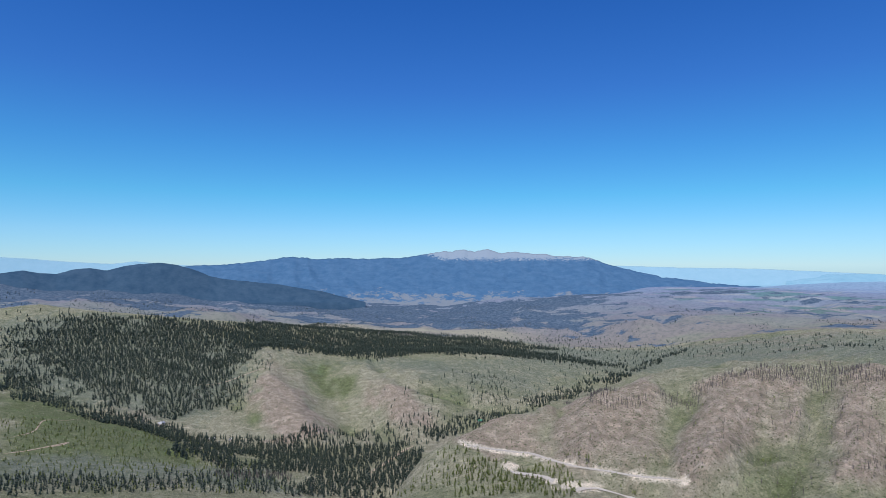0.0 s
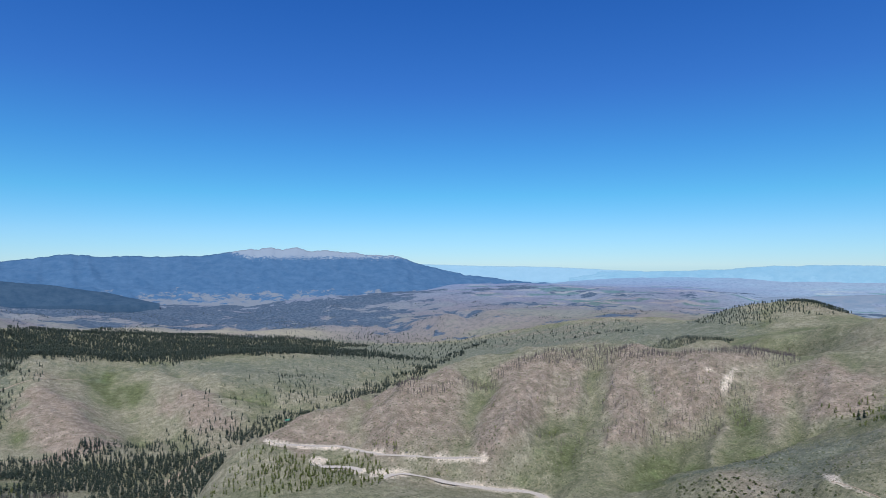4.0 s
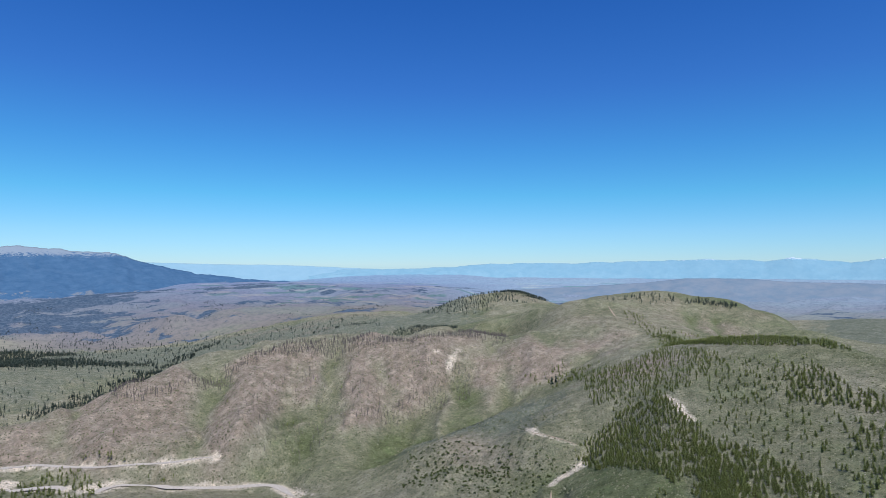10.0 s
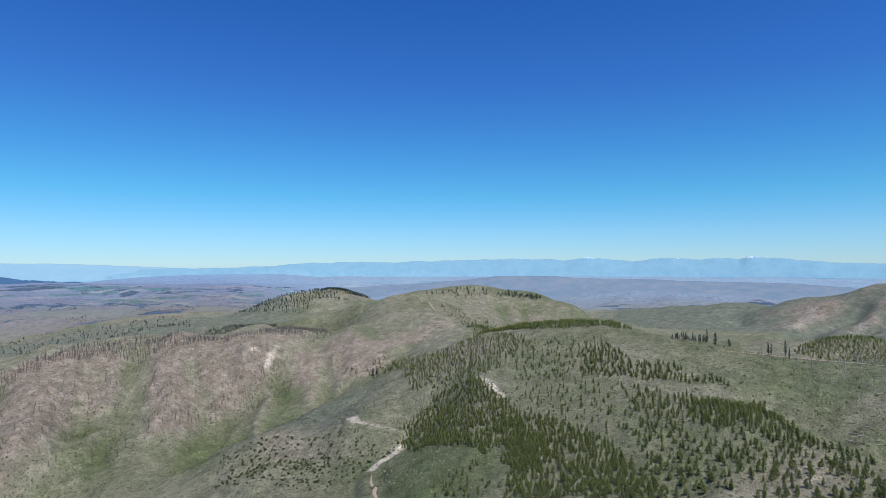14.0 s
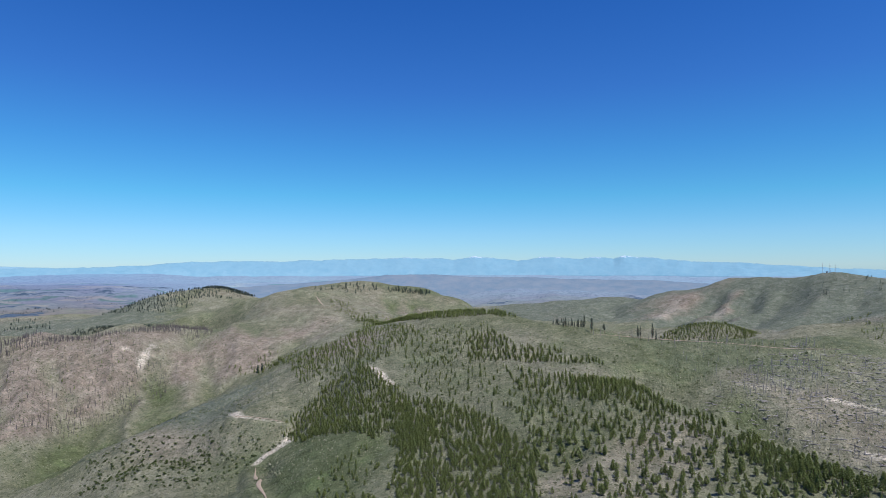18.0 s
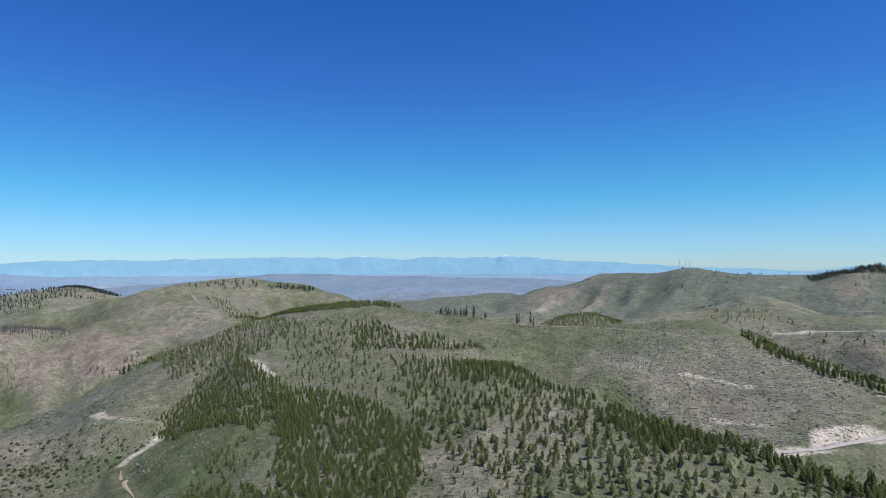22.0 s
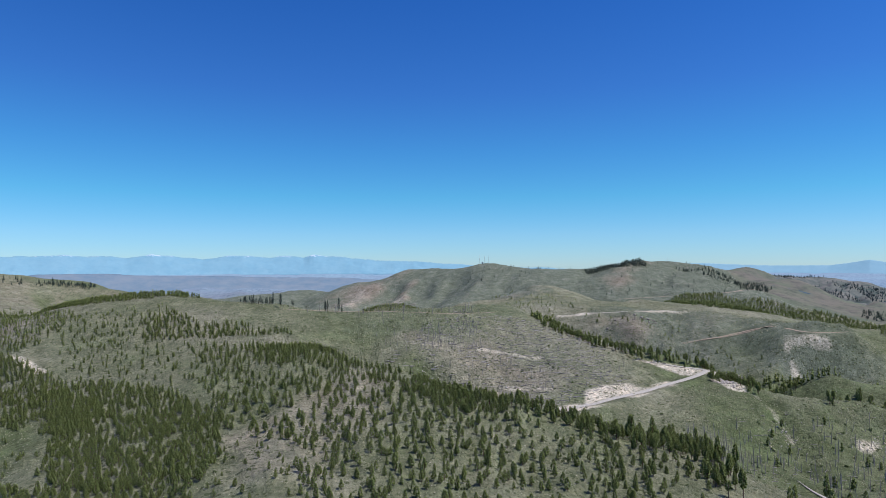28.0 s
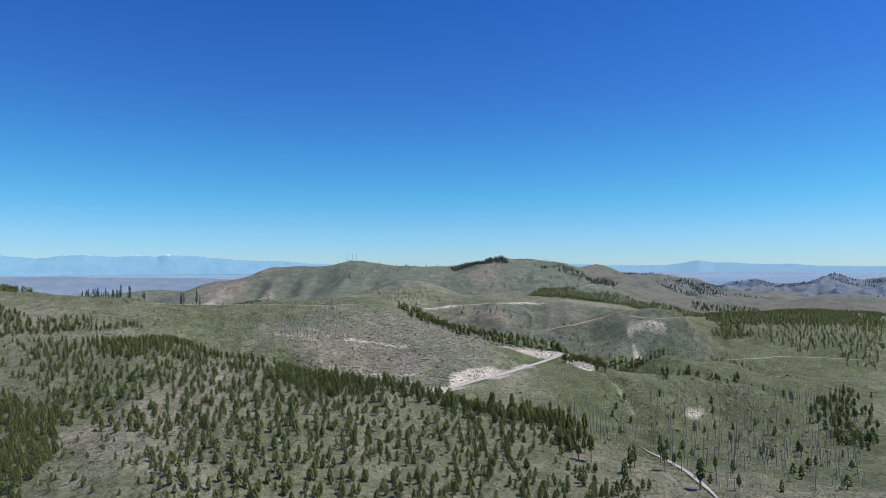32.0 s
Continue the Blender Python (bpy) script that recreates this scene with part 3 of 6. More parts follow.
# stands of trees: kind, spacing, least and greatest height, outline as (heading, distance)
STANDS = {
    'pine_dense_west': ('pine', 4.3, 4.5, 7.5, [(60.3, 512), (63.1, 466), (63.4, 426), (65.1, 402), (68.2, 350), (65.1, 329), (61.1, 375), (58.1, 408), (53.4, 483), (57.1, 518)]),
    'pine_dense_low': ('pine', 4.6, 4.5, 7.5, [(63.5, 440), (68.2, 396), (73.1, 356), (76.6, 297), (76.8, 263), (75.3, 226), (74.9, 224), (63.6, 278)]),
    'pine_low_green': ('pine', 9, 3.5, 6, [(61.1, 371), (64.1, 332), (63.1, 282), (56.7, 310), (57.2, 345)]),
    'pine_upper_patch': ('pine', 5.6, 5, 8, [(70.5, 543), (72.6, 549), (73.7, 515), (76.5, 504), (80.6, 468), (83.5, 449), (83.5, 440), (75.2, 473), (70.6, 496)]),
    'pine_edge_band': ('pine', 5, 5, 8, [(79.2, 400), (85.5, 454), (87.4, 367), (91.5, 358), (98.9, 317), (98.9, 290), (94.6, 307), (89.5, 339), (85.5, 363), (79.7, 375)]),
    'pine_edge_tall': ('pine', 5.6, 6.5, 12.5, [(98.9, 317), (105, 309), (110, 312), (114.9, 320), (119.6, 331), (123.5, 276), (121.8, 255), (117.3, 287), (110, 285), (105, 291), (98.9, 290)]),
    'pine_open': ('pine', 7.6, 4.5, 8.5, [(75.2, 449), (79.7, 421), (85.5, 363), (98.9, 290), (106.5, 297), (110.5, 288), (114.9, 287), (118.7, 282), (120.9, 247), (90.5, 199), (87.5, 217), (81.6, 258), (77, 290), (75.2, 352)]),
    'pine_sparse_top': ('pine', 13, 4, 7, [(63.4, 619), (70.6, 502), (75.2, 451), (75.2, 352), (67.1, 404), (63.5, 466)]),
    'pine_sparse_low': ('pine', 15, 3, 5.5, [(76.6, 270), (81.6, 258), (87.5, 217), (90.5, 199), (75.7, 218)]),
    'crest_band': ('pine', 5, 5.5, 9, [(61.2, 940), (62.4, 930), (65.1, 690), (68.2, 655), (72.6, 618), (74.5, 602), (74.5, 590), (70, 606), (66.5, 626), (63.6, 672)]),
    'slope_scatter': ('pine', 7.4, 4, 7, [(53.3, 692), (57.1, 667), (61.1, 722), (65.1, 591), (64.1, 532), (61.1, 512), (57.1, 518), (55.2, 543)]),
    'mid_scatter': ('pine', 10.5, 4, 7, [(63.1, 591), (72.6, 572), (72.6, 520), (68.2, 494), (64.1, 504)]),
    'crest_tall': ('spire', 3.7, 3, 9, [(76.6, 556), (79.0, 563), (81.2, 558), (81.2, 546), (78.5, 546)]),
    'crest_spires': ('spire', 8.5, 4, 14, [(80.2, 560), (83, 554), (87, 547), (87, 532), (82, 540)]),
    'crest_snags': ('snag', 13, 6, 12, [(81.1, 529), (87.4, 537), (94.6, 546), (99.3, 566), (99.3, 549), (91.5, 518), (83.5, 520)]),
    'burnt_snags': ('snag', 10, 3, 8, [(87.4, 504), (99.8, 560), (107.6, 494), (114, 471), (110.1, 387), (106.5, 369), (94.6, 410)]),
    'burnt_patch': ('snag', 5.5, 5, 9, [(93.3, 478), (99, 523), (99.4, 444), (94.7, 435)]),
    'draw_trees': ('pine', 5.6, 7, 13, [(104.5, 600), (107.6, 557), (112.6, 512), (117.4, 494), (121, 603), (124.1, 451), (124.1, 440), (119.7, 471), (114, 483), (110.1, 507), (106, 545)]),
    'draw_trees_low': ('pine', 9, 7, 12, [(124.1, 451), (128.2, 543), (131.3, 537), (134.4, 546), (134.4, 540), (129.7, 456), (124.1, 440)]),
    'dome_trees': ('pine', 24, 5, 8, [(99.3, 1130), (103, 915), (108.1, 891), (108.1, 753), (104, 600)]),
    'rock_trees': ('pine', 20, 5, 9, [(108.1, 729), (115, 714), (119.7, 667), (124.1, 619), (124.1, 581), (117.4, 643), (112.6, 663)]),
    'forest_shelf': ('fir', 12, 8, 13, [(-23.8, 1937), (-18.2, 2020), (-11.5, 2787), (0, 2575), (6, 2443), (11.1, 2354), (6, 2096), (0, 1799), (-7.5, 1937), (-11.5, 1856), (-17.4, 1679), (-19.3, 1799)]),
    'forest_skirt': ('fir', 13, 8, 13, [(-35.5, 1856), (-33.4, 1886), (-29.6, 1926), (-23.8, 1886), (-19.3, 1770), (-17.4, 1576), (-22.4, 1290), (-27.9, 1374), (-33.4, 1618)]),
    'canyon_side': ('fir', 36, 6, 11, [(-11.5, 1192), (-4.4, 1389), (0, 1543), (6, 1752), (13.6, 2041), (18.4, 2495), (19.8, 2281), (14.1, 1697), (8.6, 1472), (4, 1276), (-1.2, 1107)]),
    'plateau_dots': ('fir', 34, 6, 11, [(1.9, 2495), (11.1, 2758), (20.8, 2535), (29.3, 2269), (35.3, 2342), (35.2, 1601), (25.2, 1988), (16.1, 2329), (6, 1752), (0.8, 1706)]),
    'road_pines': ('pine', 9, 6, 10, [(0.9, 699), (4, 718), (9.1, 714), (13.1, 692), (11.1, 633), (0.9, 633)]),
    'second_hill_wood': ('fir', 5, 5, 9, [(108.7, 1389), (110.7, 1440), (112.5, 1410), (114.1, 1400), (114, 1350), (111.8, 1340), (109.3, 1350)]),
    'second_hill_line': ('fir', 8, 6, 9, [(116.9, 1367), (118.7, 1374), (120.7, 1367), (123.4, 1346), (124.1, 1304), (123.4, 1230), (120.7, 1297), (118.4, 1331)]),
    'bench_forest': ('pine', 6, 6, 10, [(116.3, 1080), (117.2, 1125), (121.3, 1120), (124.5, 1150), (128.5, 1190), (131, 1180), (129, 1050), (125, 900), (121, 830), (118, 860)]),
    'right_forest': ('pine', 6, 6, 10, [(130.7, 900), (133.2, 960), (136, 980), (143.6, 1040), (143.6, 930), (139, 860), (136, 850), (134.5, 790), (133.0, 770), (132.0, 810)]),
    'right_forest_scatter': ('pine', 11, 6, 10, [(134.5, 800), (136, 850), (143.6, 930), (143.6, 690), (140.5, 690), (138.2, 740)]),
    'right_trees': ('pine', 8, 7, 12, [(139.5, 540), (141, 549), (143.4, 444), (143.3, 375), (140.2, 433)]),
    'right_snags': ('snag', 8.5, 6, 11, [(122, 377), (130.9, 451), (141, 523), (143.3, 391), (143.3, 282), (130.8, 243), (127.7, 324)]),
    'right_snag_patch': ('snag', 6, 6, 11, [(118, 354), (123, 379), (125.8, 367), (124.9, 325), (120, 279)]),
    'right_sparse': ('pine', 34, 6, 11, [(122, 377), (130.9, 451), (143.4, 546), (143.3, 282), (130.8, 243)]),
    'creek_band': ('fir', 9, 9, 15, [(-35.5, 1568), (-33.3, 1456), (-30.7, 1338), (-26.7, 1256), (-22.4, 1185), (-22.4, 1039), (-27.9, 1161), (-31.8, 1256), (-35.5, 1389)]),
    'forest_hill': ('fir', 9.2, 8, 14, [(-34.1, 1697), (-31.2, 1876), (-26.4, 1916), (-17.9, 1896), (-7.5, 1724), (-8.5, 1671), (-15.9, 1636), (-19.2, 1535), (-17.8, 1404), (-22.4, 1263), (-27.9, 1304), (-31.5, 1426), (-31.9, 1568)]),
    'forest_hill_left': ('fir', 12, 8, 14, [(-35.5, 1789), (-34.1, 1697), (-31.9, 1568), (-31.5, 1426), (-35.5, 1543)]),
    'forest_hill_rim': ('fir', 40, 8, 13, [(-35.6, 1999), (-33.4, 1999), (-30.4, 1957), (-26.4, 1937), (-31.2, 1856), (-33, 1770), (-35.5, 1789)]),
    'forest_bench': ('fir', 10.5, 8, 13, [(-17.9, 2052), (-11.5, 2186), (-3.3, 2257), (4, 2233), (11.1, 2041), (17, 1988), (14.1, 1937), (4.5, 1799), (-2.3, 1761), (-6.4, 1644), (-11.5, 1679), (-15.9, 1697)]),
    'creek_forest': ('fir', 8.5, 8, 14, [(-21, 1161), (-15.4, 1119), (-11.5, 1161), (-8.4, 1101), (-4.3, 1095), (-1.7, 1033), (-3.3, 741), (-4.8, 819), (-13.4, 781), (-11.4, 901), (-15.4, 873), (-19.2, 891), (-23.7, 935)]),
    'meadow_sparse': ('pine', 17, 5, 9, [(-35.4, 1142), (-27.9, 1072), (-22.4, 1161), (-15.4, 873), (-13.4, 781), (-35.3, 718)]),
    'meadow_wood': ('fir', 9.5, 6, 11, [(-35.4, 806), (-27.9, 806), (-16.8, 882), (-11.4, 790), (-35.3, 718)]),
    'canyon_trees': ('fir', 11, 8, 13, [(-1.2, 1090), (3, 1170), (8.6, 1340), (13.6, 1580), (17.5, 1900), (20.3, 2200), (21.3, 2280), (18, 2020), (13.2, 1690), (8, 1430), (2.5, 1250), (-1.5, 1170)]),
    'spur_trees': ('fir', 17, 7, 12, [(-12.5, 1148), (-7.4, 1237), (-1.2, 1230), (3.4, 1250), (-1.2, 1072), (-8.4, 1072)]),
    'mesa_trees': ('fir', 17, 6, 11, [(1.4, 1552), (5.5, 1576), (6, 1346), (2.9, 1346)]),
    'spur_line': ('fir', 15, 7, 11, [(-17.4, 1527), (-15.5, 1576), (-15.4, 1503), (-18.7, 1283), (-19.2, 1324)]),
    'nose_trees': ('pine', 13, 6, 10, [(-0.2, 753), (5, 737), (5, 688), (7.6, 636), (6, 626), (-4.1, 674)]),
    'road_trees': ('pine', 10, 5, 9, [(7.5, 741), (18.8, 688), (18.8, 681), (8.3, 718)]),
    'ridge_snags': ('snag', 5.2, 6, 11, [(10.9, 1487), (15.4, 841), (18.8, 877), (23.8, 935), (28.9, 1001), (32, 1044), (39.3, 986), (46.9, 1211), (46.9, 1007), (34.1, 955), (25.8, 915), (19.8, 855), (14, 824)]),
    'face_snags': ('snag', 13, 5, 10, [(25.8, 891), (34.1, 940), (44.4, 930), (46.9, 920), (39.3, 785), (28.9, 688), (21.8, 692)]),
    'gully_snags': ('snag', 7, 5, 10, [(42.4, 896), (44.9, 915), (42.4, 815), (37.2, 773), (34.1, 757)]),
    'face_trees': ('pine', 60, 4, 8, [(9.6, 757), (25.8, 891), (44.4, 915), (39.3, 741), (23.8, 688)]),
    'round_hill_trees': ('fir', 13.5, 5, 9, [(39.2, 1743), (43.3, 1930), (47.9, 1990), (50.5, 1900), (49.4, 1760), (43.3, 1640)]),
    'round_hill_edge': ('fir', 8, 5, 9, [(46.4, 1990), (48.2, 2010), (50.9, 1900), (50.2, 1840), (47.4, 1920)]),
    'link_band': ('fir', 6, 5, 8.5, [(34.5, 1480), (38, 1560), (42.4, 1510), (42.1, 1460), (38, 1500), (34.5, 1445)]),
    'trail_hill_trees': ('fir', 15, 6, 10, [(56.7, 1179), (59.8, 1243), (62.6, 1243), (62.2, 1211), (58.5, 1173)]),
    'trail_hill_line': ('fir', 7, 6, 9, [(62.4, 1237), (64.2, 1243), (66.1, 1263), (66.1, 1230), (62.6, 1217)]),
    'trail_trees': ('pine', 11, 5, 8, [(57.4, 1113), (58.9, 1084), (60.1, 1001), (64.1, 970), (60.5, 896), (58.5, 986)]),
    'saddle_forest': ('pine', 8, 5, 8, [(60.2, 930), (62.4, 900), (64.5, 720), (68.8, 650), (68.8, 610), (64.5, 660), (61.4, 740)]),
    'pink_trees': ('pine', 9, 4, 7, [(54, 636), (56.7, 660), (60.1, 613), (62.5, 554), (59.7, 549), (55.8, 569)]),
    'mound_shrubs': ('shrub', 5.5, 1.1, 2.6, [(38.1, 584), (43.3, 549), (48.4, 488), (45.8, 458), (37.1, 502)]),
    'slope_shrubs': ('shrub', 6, 0.7, 1.5, [(41.2, 692), (46.4, 613), (50.4, 569), (50.4, 520), (45.3, 566)]),
    'creek_shrubs': ('shrub', 6, 1.0, 2.4, [(42.2, 572), (49.4, 507), (53.5, 473), (50.4, 440), (44.3, 451)]),
    'edge_giants': ('pine', 22, 13, 21, [(113.5, 322), (119.6, 335), (123.5, 288), (121.8, 258), (117, 285), (113.5, 296)]),
    'track_giants': ('pine', 24, 14, 22, [(122, 262), (128, 285), (133, 255), (131, 226), (124, 232)]),
    'burnt_strip': ('snag', 4.5, 6, 10, [(-20.8, 845), (-18.9, 872), (-13, 886), (-13.2, 859), (-18.9, 823)]),
    'gully_line': ('pine', 14, 6, 10, [(49.0, 860), (52.5, 880), (55.0, 800), (53.0, 700), (51.5, 690), (51.5, 790)]),
    'slope_pair': ('fir', 4, 9, 13, [(51.2, 800), (51.7, 803), (51.7, 798), (51.2, 795)]),
    'draw_wood': ('pine', 6, 9, 15, [(105, 708), (107.6, 675), (111.6, 628), (116, 590), (119.7, 560), (124, 575), (130, 612), (134.4, 630), (134.4, 590), (130, 582), (124.1, 542), (119.7, 526), (116, 552), (111.6, 590), (107.6, 640), (105, 668)]),
    'pine_front': ('pine', 7.2, 4.5, 8, [(84, 222), (90.5, 202), (105, 212), (121, 248), (128, 235), (125, 165), (100, 148), (84, 148)]),
    'pine_front_left': ('pine', 5, 4.5, 7, [(56, 312), (63, 281), (75, 226), (75, 160), (60, 175), (52, 280)]),
    'pine_front_open': ('pine', 15, 3, 5.5, [(75.5, 225), (84, 222), (84, 150), (75.5, 160)]),
    'crest_band_east': ('pine', 6, 3.5, 5.5, [(66, 745), (69, 700), (71, 670), (71, 640), (69, 650), (66, 680)]),
    'tower_hill_trees': ('fir', 40, 5, 8, [(97, 1380), (103, 1450), (108, 1480), (106, 1300), (99, 1250)]),
    'second_hill_scatter': ('fir', 45, 5, 8, [(108, 1250), (118, 1450), (125, 1300), (120, 1100), (110, 1050)]),
    'valley_wood': ('fir', 8, 6, 9, [(129.5, 1240), (131.5, 1290), (134.8, 1290), (134.8, 1240), (131.5, 1215)]),
    'knoll_wood': ('pine', 5.5, 5, 8, [(87.4, 880), (89.5, 920), (92, 925), (95.2, 900), (95, 850), (91, 835), (87.8, 850)]),
    'plateau_edge_snags': ('snag', 7, 6, 11, [(85, 640), (90, 760), (96, 760), (99, 640), (92, 610)]),
}
# tracks: width and line
TRACKS = {
    'haul_road': (4.4, [(105, 342), (108.8, 360), (110.5, 369), (113.7, 400), (116.2, 437), (118.2, 463), (119.2, 478), (119.4, 486), (118.5, 486), (117.1, 486), (115.4, 488), (114.2, 491)]),
    'terrace_track': (3, [(133.1, 653), (135.6, 688), (137.2, 707), (140.3, 710), (143.5, 714)]),
    'low_track': (2.0, [(126.4, 330), (127.5, 316), (128.6, 305), (129.5, 293), (130.6, 279), (131.4, 267), (132.6, 250), (133.3, 240), (134.5, 225)]),
    'lower_road': (8, [(6.5, 718), (6.1, 714), (6, 707), (6.4, 699), (7.9, 696), (9.6, 688), (10.1, 667), (10.7, 656), (11.6, 660), (13.2, 678), (14.1, 681), (16, 678), (17.4, 667), (18.9, 663), (21.8, 660), (24.8, 660), (26.4, 650), (27.9, 613)]),
    'upper_road': (6, [(1.9, 761), (2.4, 749), (3.8, 745), (7, 745), (8.1, 745), (9.2, 733), (9.8, 726), (12.3, 707), (15, 703), (16.4, 699), (17.9, 696), (19.8, 696), (21.1, 692)]),
    'meadow_track': (3.5, [(-35.4, 925), (-33.3, 940), (-31.2, 970), (-31.4, 960), (-34, 935)]),
    'meadow_path': (2.5, [(-34.7, 996), (-33.3, 1033), (-32.6, 1119), (-30.7, 1155), (-28.3, 1276)]),
    'ridge_trail': (2.4, [(56.2, 1136), (56.5, 1101), (57, 1039)]),
    'far_track': (4.5, [(107.1, 730), (109.9, 731), (112.3, 735), (115.2, 762), (117.5, 772)]),
    'bench_track': (4, [(117.4, 667), (120.6, 678), (123.7, 685), (126.7, 660), (129.5, 674)]),
    'plateau_track': (1.7, [(81.7, 529), (86.2, 540), (93.4, 537), (97.8, 540), (101.1, 563)]),
    'second_hill_track': (5, [(112.0, 1126), (114.6, 1136), (119.2, 1140), (121.3, 1165), (123.0, 1290)]),
    'rock_slope_trail': (2.6, [(117.5, 665), (119.3, 674), (121.1, 677), (123.2, 682), (124.4, 690)]),
    'spur_trail': (3.6, [(-22.4, 1434), (-19.8, 1448), (-17.2, 1497), (-14.5, 1517), (-12.1, 1558)]),
    'creek_road': (5, [(-6.7, 930), (-4.7, 1004), (-3.7, 1049), (-2.6, 1080)]),
    'bowl_path': (2.2, [(49.4, 516), (50.6, 512), (52.2, 500), (53.6, 490)]),
    'creek_trail': (2.4, [(51.2, 436), (51.2, 410), (51.6, 385), (51.5, 365), (52.0, 345), (52.4, 330)]),
}
